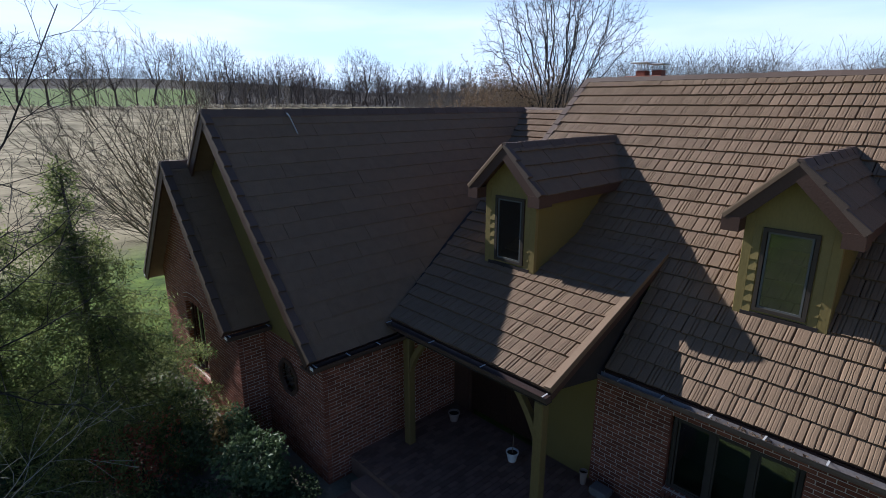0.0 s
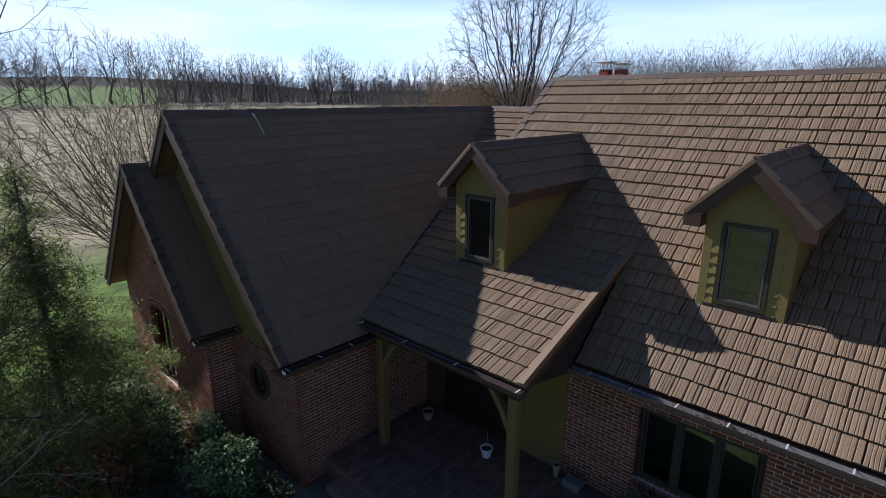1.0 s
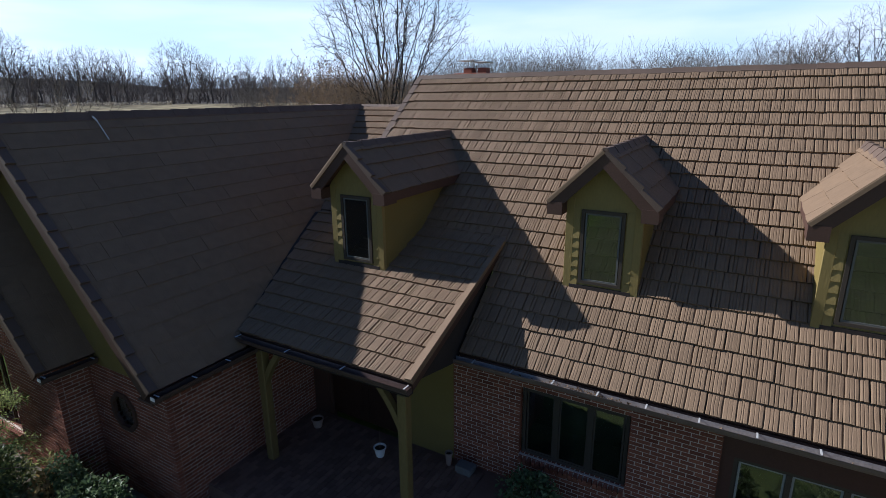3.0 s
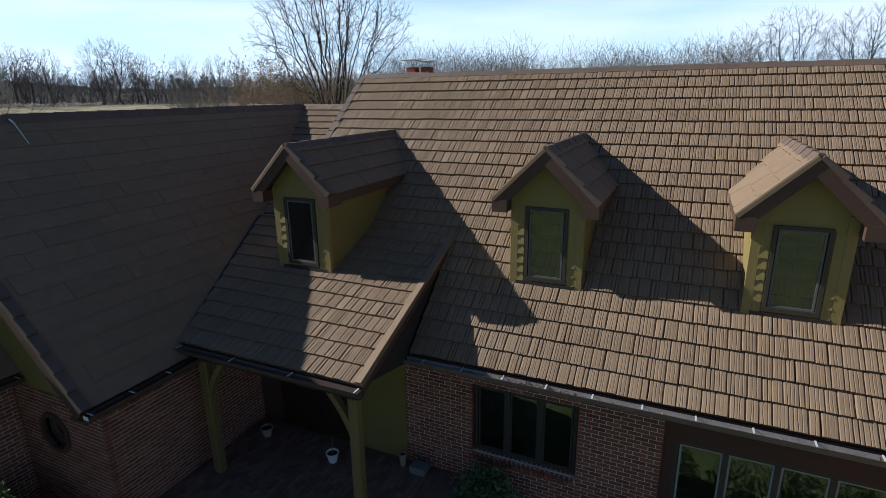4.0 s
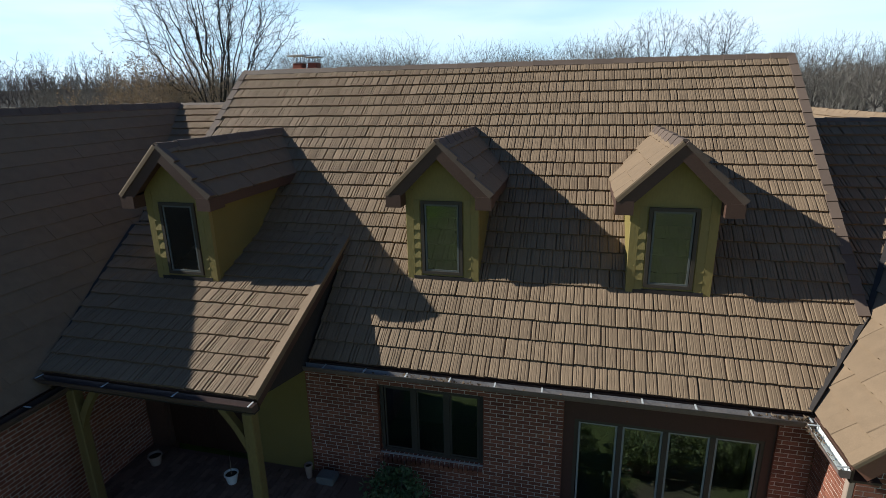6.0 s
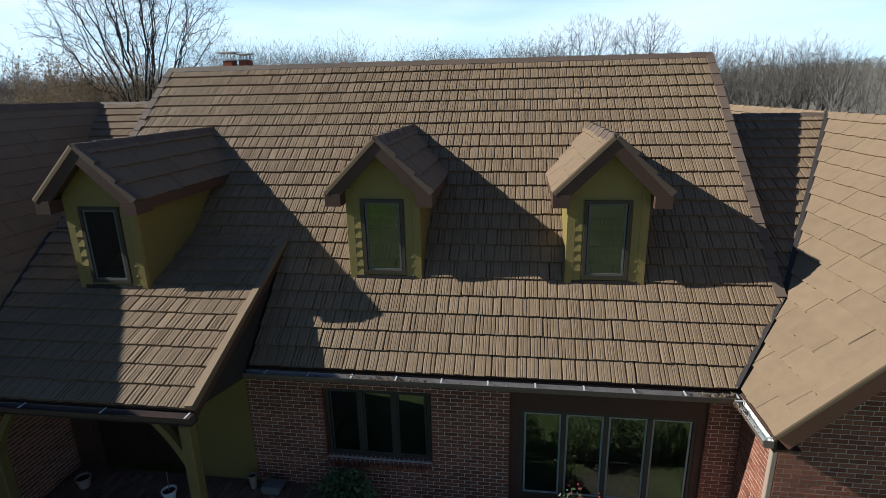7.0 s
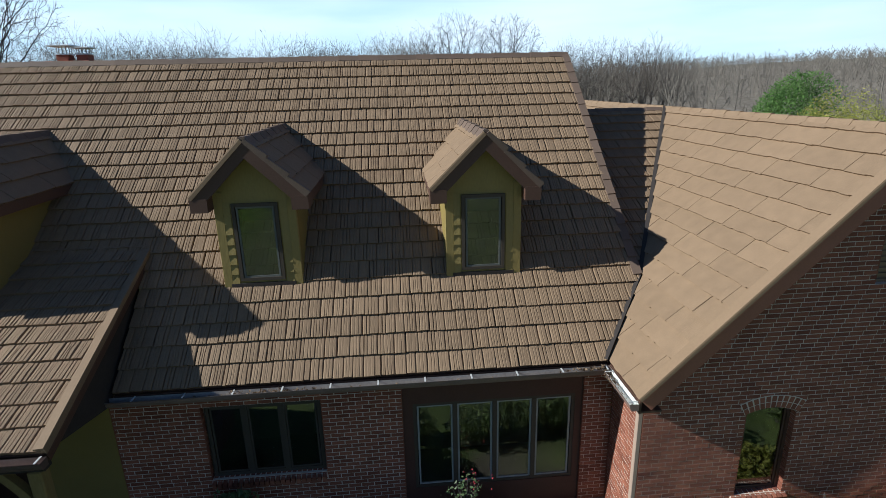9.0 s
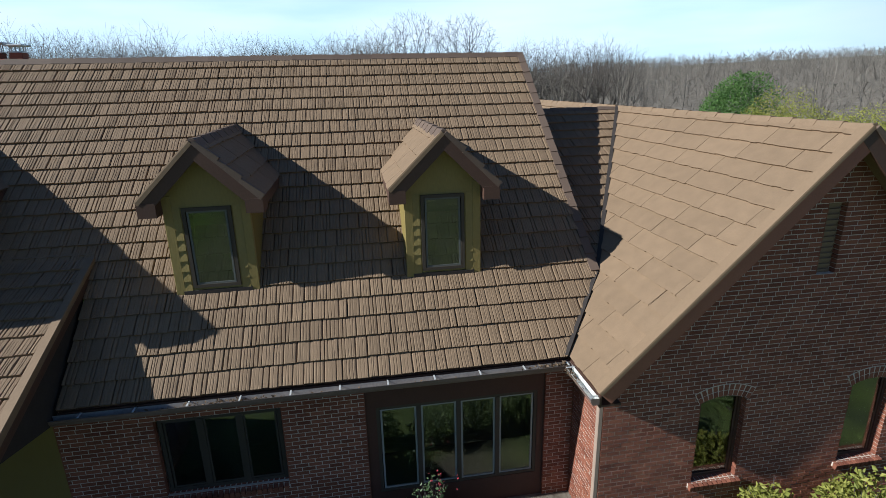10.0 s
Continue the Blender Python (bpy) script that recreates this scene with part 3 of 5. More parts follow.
verge_caps((MAIN_L, 8.9, main_z(8.9)), (MAIN_L, MAIN_RIDGE_Y, MAIN_RIDGE_Z), (-1, 0, 0), house, 7, lift=(0.070, 0.054))
verge_caps((LW_E, LW_F, LW_EZ), (LW_X, LW_F, LW_Z), (0, -1, 0), house, 8, depth=0.2)
verge_caps((2 * LW_X - LW_E, LW_F, LW_EZ), (LW_X, LW_F, LW_Z), (0, -1, 0), house, 9, proud=0.006, depth=0.2)
verge_caps((RW_E, RW_F, RW_EZ), (RW_X, RW_F, RW_Z), (0, -1, 0), house, 10, w=0.17, depth=0.2, seg=5.0, lip=0.0, mat=EDGE, lift=(0.060, 0.058), timber=LIT_TRIM)
verge_caps((2 * RW_X - RW_E, RW_F, RW_EZ), (RW_X, RW_F, RW_Z), (0, -1, 0), house, 11, proud=0.006, depth=0.2)
verge_caps((PORCH_R, PORCH_Y, PORCH_Z), (PORCH_R, PORCH_TOP_Y, PORCH_TOP_Z), (1, 0, 0), house, 12, depth=0.15, w=0.10, seg=3.4, mat=EDGE)


def valley(p, q, parent, w=0.10, mat=None, lift=0.0):
    bm = bmesh.new()
    beam(bm, Vector(p) + Vector((0, 0, lift)), Vector(q) + Vector((0, 0, lift)), w, 0.05 + lift)
    return part("valley_flashing", bm, mat or DARKMETAL, parent)


valley((RW_E - 0.08, 7.08, MAIN_EAVE_Z + 0.01), (MAIN_R, 8.20, main_z(8.2)), house, 0.06, DARKMETAL, 0.05)
valley((MAIN_R + 0.01, 8.22, main_z(8.2)), (RW_X - 0.04, 12.68, RW_Z), house, 0.07, DARKMETAL, 0.05)
valley((-7.26, PORCH_Y + 0.05, PORCH_Z + 0.02), (-8.40, 9.0, 4.33), house, 0.14)
valley((-8.40, 9.0, 4.22), (-10.50, 13.4, 6.53), house)


# ---- gutters ----
def gutter(p, q, out, parent, w=0.125, h=0.10, hang=0.62, inner=None, outer=None):
    """An open channel from p to q along the eave; out: level way from the wall."""
    p, q, out = Vector(p), Vector(q), Vector(out).normalized()
    d = (q - p).normalized()
    up = Vector((0, 0, 1))
    prof_out = [(0, 0), (0, -h), (w * 0.75, -h), (w * 0.95, -h * 0.55), (w, -h * 0.12), (w + 0.012, 0)]
    prof_in = [(w - 0.006, -0.004), (w * 0.9, -h * 0.5), (w * 0.7, -h + 0.012), (0.008, -h + 0.012), (0.008, 0)]

    def skin(profile, caps):
        bm = bmesh.new()
        ends = [[bm.verts.new(e + out * a + up * b) for a, b in profile] for e in (p, q)]
        for k in range(len(profile) - 1):
            bm.faces.new((ends[0][k], ends[0][k + 1], ends[1][k + 1], ends[1][k]))
        if caps:
            bm.faces.new(ends[0])
            bm.faces.new(ends[1][::-1])
        return bm

    g = part("gutter", skin(prof_out, True), outer or GUTTER, parent)
    part("gutter_lining", skin(prof_in, False), inner or GUTTER_IN, g)
    bm = bmesh.new()
    n = max(1, int((q - p).length / hang))
    beam(bm, up * 0.008, out * w + up * 0.008, 0.022, 0.008)
    hanger = mesh_of("gutter_hanger", bm, GALV)
    for i in range(n + 1):
        part("gutter_hanger", hanger, None, g).location = p + d * (0.06 + ((q - p).length - 0.12) * i / n)
    return g


GZ = MAIN_EAVE_Z - 0.045
gutter((-4.1, 7.07, GZ), (RW_E - 0.02, 7.07, GZ), (0, -1, 0), house)
gutter((RW_E - 0.02, RW_F, GZ), (RW_E - 0.02, 6.95, GZ), (-1, 0, 0), house, inner=WHITE)
gutter((LW_E + 0.02, LW_F, LW_EZ - 0.03), (LW_E + 0.02, 5.85, LW_EZ - 0.03), (1, 0, 0), house, inner=DARKGUTTER, outer=DARKGUTTER)
gutter((-7.24, PORCH_Y - 0.02, PORCH_Z - 0.03), (PORCH_R + 0.03, PORCH_Y - 0.02, PORCH_Z - 0.03), (0, -1, 0), house, hang=1.15, inner=GUTTER, outer=DARKGUTTER)
part("downspout", boxes((SIDE_X - 0.075, SIDE_X - 0.004, 6.415, 6.50, 0.1, 2.50), bevel=0.010), DOWNPIPE, house)

bm = bmesh.new()
tube(bm, [(-3.97, 7.0, 2.70), (-3.95, 7.0, 2.80), (-3.82, 7.0, 2.98), (-3.78, 7.0, 3.06)], [0.035] * 4, 10)
part("downspout_elbow", bm, GUTTER_IN, house)

# soffits and fascias
part("fascia", boxes((PORCH_R, RW_E + 0.0, 7.09, 7.115, 2.58, 2.76)), TRIM, house)
part("soffit", boxes((PORCH_R, RW_E + 0.3, 7.115, WALL_Y + 0.02, 2.59, 2.62)), TRIM, house)
part("fascia", boxes((RW_E - 0.005, RW_E + 0.02, RW_F + 0.02, 7.09, 2.58, 2.76)), TRIM, house)
part("soffit", boxes((RW_E + 0.02, RW_E + 0.30, RW_F + 0.02, 7.09, 2.59, 2.62)), TRIM, house)
part("fascia", boxes((LW_E - 0.02, LW_E + 0.005, LW_F + 0.02, 5.8, 2.51, 2.69)), TRIM, house)
part("soffit", boxes((LW_E - 0.35, LW_E - 0.02, LW_F + 0.02, 5.8, 2.52, 2.55)), TRIM, house)


# ---- brick walls ----
BL, BH, JOINT = 0.205, 0.068, 0.013
BRICK_MESH = {}


def brick_mesh(length):
    key = round(length, 3)
    if key not in BRICK_MESH:
        BRICK_MESH[key] = mesh_of("brick", boxes((0, key, 0, 0.10, 0, BH - JOINT)), BRICK)
    return BRICK_MESH[key]


def solid(bands, y0, y1):
    """One closed body from level bands (x0, x1, z0, z1), with shared edges."""
    xs = sorted({round(v, 4) for b in bands for v in b[:2]})
    zs = sorted({round(v, 4) for b in bands for v in b[2:]})
    bm = bmesh.new()
    if len(xs) > 40:                                # a stepped gable
        for a, b, l, h in bands:
            box(bm, a, b, y0, y1, l, h)
        return bm
    full = {(i, j) for a, b, l, h in bands for i in range(len(xs) - 1) for j in range(len(zs) - 1)
            if a - 0.001 <= xs[i] and xs[i + 1] <= b + 0.001 and l - 0.001 <= zs[j] and zs[j + 1] <= h + 0.001}
    seen = {}

    def at(i, j, y):
        if (i, j, y) not in seen:
            seen[i, j, y] = bm.verts.new((xs[i], y, zs[j]))
        return seen[i, j, y]

    for i, j in full:
        bm.faces.new((at(i, j, y0), at(i + 1, j, y0), at(i + 1, j + 1, y0), at(i, j + 1, y0)))
        bm.faces.new((at(i, j, y1), at(i, j + 1, y1), at(i + 1, j + 1, y1), at(i + 1, j, y1)))
        for step, p, q in (((-1, 0), (0, 0), (0, 1)), ((1, 0), (1, 0), (1, 1)), ((0, -1), (0, 0), (1, 0)), ((0, 1), (0, 1), (1, 1))):
            if (i + step[0], j + step[1]) not in full:
                bm.faces.new((at(i + p[0], j + p[1], y0), at(i + q[0], j + q[1], y0), at(i + q[0], j + q[1], y1), at(i + p[0], j + p[1], y1)))
    bmesh.ops.recalc_face_normals(bm, faces=list(bm.faces))
    return bm


def brick_wall(name, origin, along, z0, z1, spans, single, parent=house, label="", thick=0.2, seed=0):
    """Running-bond brickwork. spans(z): stretches [(a, b), ...] of wall along it at height z. single: (a, b, low, high), where the bricks are
    pieces of their own (up to 300). Outward is along x up, turned to the right of along."""
    rnd = random.Random(seed)
    x = Vector(along).normalized()
    out = x.cross(Vector((0, 0, 1)))
    m = Matrix((x, -out, Vector((0, 0, 1)))).transposed().to_4x4()
    m.translation = origin
    bands = []
    rest = bmesh.new()
    pieces = []
    rows = int((z1 - z0) / BH)
    for r in range(rows):
        z = z0 + r * BH
        for a, b in spans(z + BH / 2):
            bands.append((a + 0.012, b - 0.012, z, z + BH))
            u = b - BL * (math.ceil((b - a) / BL) + 1) + (BL / 2 if r % 2 else 0) + JOINT
            row = []
            while u < b:
                s, e = max(u, a), min(u + BL - JOINT, b)
                if e > a and b - e < 0.05:
                    e = b
                if e - s > 0.045:
                    row.append([s, e])
                if e == b:
                    break
                u += BL
            if row and row[0][0] - a < 0.07:
                row[0][0] = a
            for s, e in row:
                dy = rnd.uniform(-0.002, 0.003)
                if len(pieces) < 300 and single[0] <= s and e <= single[1] + 0.001 and single[2] <= z <= single[3]:
                    pieces.append((s, dy, z, e - s))
                else:
                    box(rest, s, e, dy, 0.10, z + JOINT / 2, z + BH - JOINT / 2)
    core = solid(bands, 0.006, thick)
    wall = part(name, core, MORTAR, parent, label)
    wall.matrix_local = m
    if rest.faces:
        more = part("brickwork", rest, BRICK, wall)
        more["kind"] = "stuff"
    else:
        rest.free()
    for s, dy, z, w in pieces:
        ob = new("brick", brick_mesh(w))
        ob.parent = wall
        ob.location = (s, dy, z + JOINT / 2)
    return wall


def cut(a, b, holes, z):
    """The stretch a-b less the openings (x0, x1, z0, z1) at height z."""
    out = [(a, b)]
    for x0, x1, l, h in holes:
        if l <= z <= h:
            out = [piece for s, e in out for piece in ((s, min(e, x0)), (max(s, x1), e)) if piece[1] - piece[0] > 0.02]
    return out


W1 = (-2.72, -0.96, 0.93, 2.24)
W2 = (0.27, 3.13, 0.0, 2.50)
G1, G2, GV = (5.12, 5.86, 0.80, 2.30), (7.66, 8.40, 0.80, 2.30), (6.63, 6.92, 4.05, 5.08)

brick_wall("front_wall", (0, WALL_Y, 0), (1, 0, 0), 0, 2.62, lambda z: cut(-4.0, SIDE_X, (W1, W2), z), (-4.0, SIDE_X, 0.7, 2.6), seed=1)


def gable(xc, z_top, slope, holes, x0, x1):
    def spans(z):
        w = (z_top - z) / slope
        a, b = max(x0, xc - w), min(x1, xc + w)
        return cut(a, b, holes, z) if b - a > 0.05 else []
    return spans


brick_wall("gable_wall", (0, 6.41, 0), (1, 0, 0), 0, 6.0, gable(RW_X, RW_Z - 0.06, RW_SLOPE, (G1, G2, GV), SIDE_X, 9.78), (SIDE_X, 8.0, 1.3, 2.9), seed=2)
brick_wall("side_wall", (SIDE_X, 0, 0), (0, -1, 0), 0, 2.62, lambda z: [(-WALL_Y, -6.52)], (-8, -6, 0.5, 2.5), seed=3)
brick_wall("side_wall", (-7.40, 0, 0), (0, 1, 0), 0, 2.5, lambda z: [(4.36, WALL_Y)], (4.2, 7.5, 1.3, 2.5), seed=4)
OCT = (-8.68, 1.70, 0.32)


def oct_spans(z):
    dz = abs(z - OCT[1])
    if dz > OCT[2]:
        return [(-9.62, -7.40)]
    w = min(OCT[2], OCT[2] * 1.414 - dz)
    return [(-9.62, OCT[0] - w), (OCT[0] + w, -7.40)]


brick_wall("front_wall", (0, 4.25, 0), (1, 0, 0), 0, 2.5, oct_spans, (-9.6, -7.4, 1.4, 2.5), seed=5)

# the small gable in front of the left wing
SW_X, SW_Z, SW_EL, SW_ER, SW_EZ, SW_F = -11.73, 5.58, -14.22, -9.30, 2.66, 3.35
SW_SLOPE = (SW_Z - SW_EZ) / (SW_ER - SW_X)
SWIN, SVENT = (-12.55, -11.45, 0.66, 2.42), (-11.84, -11.62, 3.5, 4.4)
brick_wall("gable_wall", (0, 3.70, 0), (1, 0, 0), 0, 5.5, gable(SW_X, SW_Z - 0.06, SW_SLOPE, (SWIN, SVENT), -13.95, -9.62), (-11.45, -9.62, 0.6, 2.4), seed=6)
brick_wall("side_wall", (-9.62, 0, 0), (0, 1, 0), 0, 2.55, lambda z: [(3.81, 4.25)], (3.7, 4.3, 1.0, 2.5), seed=7)
KS = math.sqrt(1 + SW_SLOPE ** 2)
roof_slope("wing_roof", (SW_ER, SW_F, SW_EZ), (0, 1, 0), (-1, 0, SW_SLOPE), [(0, 0), (0.95, 0), (0.95, (SW_ER - SW_X) * KS), (0, (SW_ER - SW_X) * KS)], house, 8, panels=FLUSH_PANELS)
slab("rear_roof", [(SW_X, SW_F, SW_Z), (SW_X, 4.3, SW_Z), (SW_EL, 4.3, SW_EZ), (SW_EL, SW_F, SW_EZ)], 0.12, SHAKE, house)
ridge_cap((SW_X, SW_F, SW_Z), (SW_X, 4.3, SW_Z), (1, 0, 0), SW_SLOPE, SW_SLOPE, house, 21)
verge_caps((SW_ER, SW_F, SW_EZ), (SW_X, SW_F, SW_Z), (0, -1, 0), house, 22, depth=0.2)
verge_caps((SW_EL, SW_F, SW_EZ), (SW_X, SW_F, SW_Z), (0, -1, 0), house, 23, proud=0.006, depth=0.2)
gutter((SW_ER + 0.02, SW_F, SW_EZ - 0.04), (SW_ER + 0.02, 4.22, SW_EZ - 0.04), (1, 0, 0), house, inner=DARKGUTTER, outer=DARKGUTTER)

# rendered gable over the left wing's front wall, inside walls and backs that close the house
part("gable_render", prism([(-7.40, 4.25, 2.45), (-7.40, 4.25, 2.80), (LW_X, 4.25, LW_Z - 0.14), (-13.6, 4.25, 2.80), (-13.6, 4.25, 2.45)], (0, 0.2, 0)), STUCCO, house)
part("back_wall", boxes((MAIN_L + 0.3, MAIN_R - 0.3, 17.6, 17.8, 0, 2.8), (-13.6, -13.4, 3.9, 14.0, 0, 2.7), (9.58, 9.78, 6.6, 19, 0, 2.7)), MORTAR, house)
part("gable_end", prism([(4.05, 7.7, 2.95), (4.05, 17.5, 2.95), (4.05, MAIN_RIDGE_Y, MAIN_RIDGE_Z - 0.14)], (-0.15, 0, 0)), STUCCO, house)
part("gable_end", prism([(-7.68, 7.7, 2.95), (-7.68, 17.5, 2.95), (-7.68, MAIN_RIDGE_Y, MAIN_RIDGE_Z - 0.14)], (0.15, 0, 0)), STUCCO, house)


# ---- windows ----
SASH = material("pale_sash", (0.27, 0.27, 0.26), 0.6, 0.1, 4, 60, 0.03, spec=0.2)
DIMSASH = material("grey_sash", (0.13, 0.13, 0.12), 0.7, 0.1, 4, 60, 0.03, spec=0.15)
VENT = material("olive_vent_paint", (0.19, 0.13, 0.085), 0.8, 0.2, 3, 40, 0.1)
DARKFRAME = material("dark_window_frame", (0.045, 0.036, 0.029), 0.65, 0.15, 3, 60, 0.04)

def window(x0, x1, z0, z1, y, panes, parent, rail=0.045, deep=0.07, mat=None, room=1.2, sash=None, label="", wide=0.25):
    """A framed window in a wall that faces -y; y: the frame's outer face. panes: number of lights side by side."""
    w = thing_part("window", (0, 0, 0), parent, label)
    mat = mat or FRAME
    bm = boxes((x0, x1, y, y + deep, z0, z0 + rail), (x0, x1, y, y + deep, z1 - rail, z1), (x0, x0 + rail, y, y + deep, z0 + rail, z1 - rail), (x1 - rail, x1, y, y + deep, z0 + rail, z1 - rail))
    step_x = (x1 - x0 - rail) / panes
    for i in range(1, panes):
        c = x0 + rail / 2 + step_x * i
        box(bm, c - rail * 0.7, c + rail * 0.7, y - 0.006, y + deep, z0 + rail, z1 - rail)
    part("window_frame", bm, mat, w)
    for i in range(panes):
        a = x0 + rail * 0.5 + step_x * i
        l, r = a + rail * 0.75, a + step_x - rail * 0.75
        s = 0.028
        part("sash", boxes((l, r, y + 0.012, y + 0.04, z0 + rail, z0 + rail + s), (l, r, y + 0.012, y + 0.04, z1 - rail - s, z1 - rail),
                           (l, l + s, y + 0.012, y + 0.04, z0 + rail + s, z1 - rail - s), (r - s, r, y + 0.012, y + 0.04, z0 + rail + s, z1 - rail - s)), sash or SASH, w)
        part("pane", boxes((l + s * 0.5, r - s * 0.5, y + 0.022, y + 0.028, z0 + rail + s * 0.5, z1 - rail - s * 0.5)), GLASS, w)
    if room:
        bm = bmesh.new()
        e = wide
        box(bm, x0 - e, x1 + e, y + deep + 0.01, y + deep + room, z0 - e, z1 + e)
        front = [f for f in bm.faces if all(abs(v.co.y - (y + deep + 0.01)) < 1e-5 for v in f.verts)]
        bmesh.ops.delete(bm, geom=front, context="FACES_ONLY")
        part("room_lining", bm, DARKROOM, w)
    return w


def thing_part(name, at, parent, label=""):
    ob = new(name)
    ob.empty_display_size = 0.1
    ob.location = at
    ob.parent = parent
    if label:
        ob["label"] = label
    return ob


window(W1[0] + 0.02, W1[1] - 0.02, W1[2] + 0.03, W1[3] - 0.02, WALL_Y + 0.08, 3, house, rail=0.055, mat=DARKFRAME, sash=DARKFRAME, label="dark three-light casement window under the eave")
# recessed brown surround with the four-light window
SURROUND = material("dark_brown_boards", (0.070, 0.030, 0.022), 0.7, 0.2, 2, 40, 0.1)
for x0, x1, z0, z1 in ((0.27, 0.43, 0.0, 2.60), (3.01, 3.13, 0.0, 2.60), (0.43, 3.01, 2.03, 2.60), (0.43, 3.01, 0.0, 0.46)):
    part("surround_board", boxes((x0, x1, WALL_Y + 0.04, WALL_Y + 0.16, z0, z1)), SURROUND, house)
window(0.43, 3.01, 0.46, 2.03, WALL_Y + 0.05, 4, house, rail=0.05, label="four-light casement window in a brown wooden surround")
window(G1[0], G1[1], G1[2], G1[3], 6.41 + 0.10, 1, house, mat=TRIM, sash=TRIM, label="arched window in the brick gable")
window(G2[0], G2[1], G2[2], G2[3], 6.41 + 0.10, 1, house, mat=TRIM, sash=TRIM, label="arched window in the brick gable")
window(SWIN[0], SWIN[1], SWIN[2], SWIN[3], 3.70 + 0.10, 2, house, mat=TRIM, sash=TRIM, label="tall arched window in the small brick gable")


def arch_bricks(x0, x1, z, y, parent, rise=0.10, tall=0.20):
    """A segmental arch of bricks on edge over an opening, and a sloping brick sill below."""
    half = (x1 - x0) / 2 + 0.03
    r = (half * half + rise * rise) / (2 * rise)
    xc, zc = (x0 + x1) / 2, z + rise - r - 0.02
    top = math.asin(half / r)
    n = int(2 * top * (r + tall / 2) / 0.078)
    arch = part("brick_arch", prism([(xc + (r + 0.0) * math.sin(a), y - 0.003, zc + (r + 0.0) * math.cos(a)) for a in [top * (2 * k / 10 - 1) for k in range(11)]] +
                                    [(xc + (r + tall) * math.sin(a), y - 0.003, zc + (r + tall) * math.cos(a)) for a in [top * (1 - 2 * k / 10) for k in range(11)]], (0, 0.1, 0)), MORTAR, parent)
    for ring_r in (r + 0.004, r + 0.101):
        for i in range(n):
            a = top * ((i + 0.5) / n * 2 - 1)
            ob = new("brick", ARCH_BRICK)
            ob.parent = arch
            ob.matrix_local = Matrix.Translation((xc + ring_r * math.sin(a), y - 0.008, zc + ring_r * math.cos(a))) @ Matrix.Rotation(a, 4, "Y")
    return arch


ARCH_BRICK = mesh_of("brick", boxes((-0.032, 0.032, 0, 0.06, 0.0, 0.085)), BRICK)
for hole, y in ((G1, 6.41), (G2, 6.41), (SWIN, 3.70)):
    arch_bricks(hole[0], hole[1], hole[3] - 0.09, y, house)


def brick_sill(x0, x1, z, y, parent):
    sill = part("window_sill", boxes((x0, x1, y - 0.02, y + 0.12, z - 0.085, z - 0.012)), MORTAR, parent)
    n = int((x1 - x0) / 0.078)
    for i in range(n):
        ob = new("brick", SILL_BRICK)
        ob.parent = sill
        ob.location = (x0 + (i + 0.5) * (x1 - x0) / n, y + 0.02, z - 0.05)
        ob.rotation_euler = (radians(12), 0, 0)


SILL_BRICK = mesh_of("brick", boxes((-0.030, 0.030, -0.10, 0.10, -0.045, 0.045)), BRICK)
brick_sill(W1[0], W1[1], W1[2] + 0.02, WALL_Y, house)
brick_sill(G1[0] - 0.06, G1[1] + 0.06, G1[2] + 0.02, 6.41, house)
brick_sill(G2[0] - 0.06, G2[1] + 0.06, G2[2] + 0.02, 6.41, house)
brick_sill(SWIN[0] - 0.06, SWIN[1] + 0.06, SWIN[2] + 0.02, 3.70, house)


def louvre(x0, x1, z0, z1, y, parent):
    v = part("gable_vent", boxes((x0, x1, y + 0.12, y + 0.14, z0, z1)), VENT, parent)
    n = int((z1 - z0) / 0.075)
    for i in range(n):
        z = z0 + (i + 0.5) * (z1 - z0) / n
        ob = new("slat", SLAT)
        ob.parent = v
        ob.location = ((x0 + x1) / 2, y + 0.08, z)
        ob.rotation_euler = (radians(-72), 0, 0)


SLAT = mesh_of("slat", boxes((-0.115, 0.115, -0.045, 0.045, -0.006, 0.006)), VENT)
louvre(*GV[:2], *GV[2:], 6.41, house)
louvre(*SVENT[:2], *SVENT[2:], 3.70, house)

# eight-sided window
oct_ring = [(OCT[0] + OCT[2] * 1.08 * math.cos(math.pi / 8 + k * math.pi / 4), OCT[1] + OCT[2] * 1.08 * math.sin(math.pi / 8 + k * math.pi / 4)) for k in range(8)]
octagon = thing_part("window", (0, 0, 0), house, "small eight-sided window in the brick wall")
bm = bmesh.new()
for (xa, za), (xb, zb) in zip(oct_ring, oct_ring[1:] + oct_ring[:1]):
    beam(bm, (xa, 4.28, za), (xb, 4.28, zb), 0.08, 0.06, (0, 1, 0))
part("window_frame", bm, TRIM, octagon)
part("pane", prism([(a, 4.30, b) for a, b in oct_ring], (0, 0.006, 0)), GLASS, octagon)
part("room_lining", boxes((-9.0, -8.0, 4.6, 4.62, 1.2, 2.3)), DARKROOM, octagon)


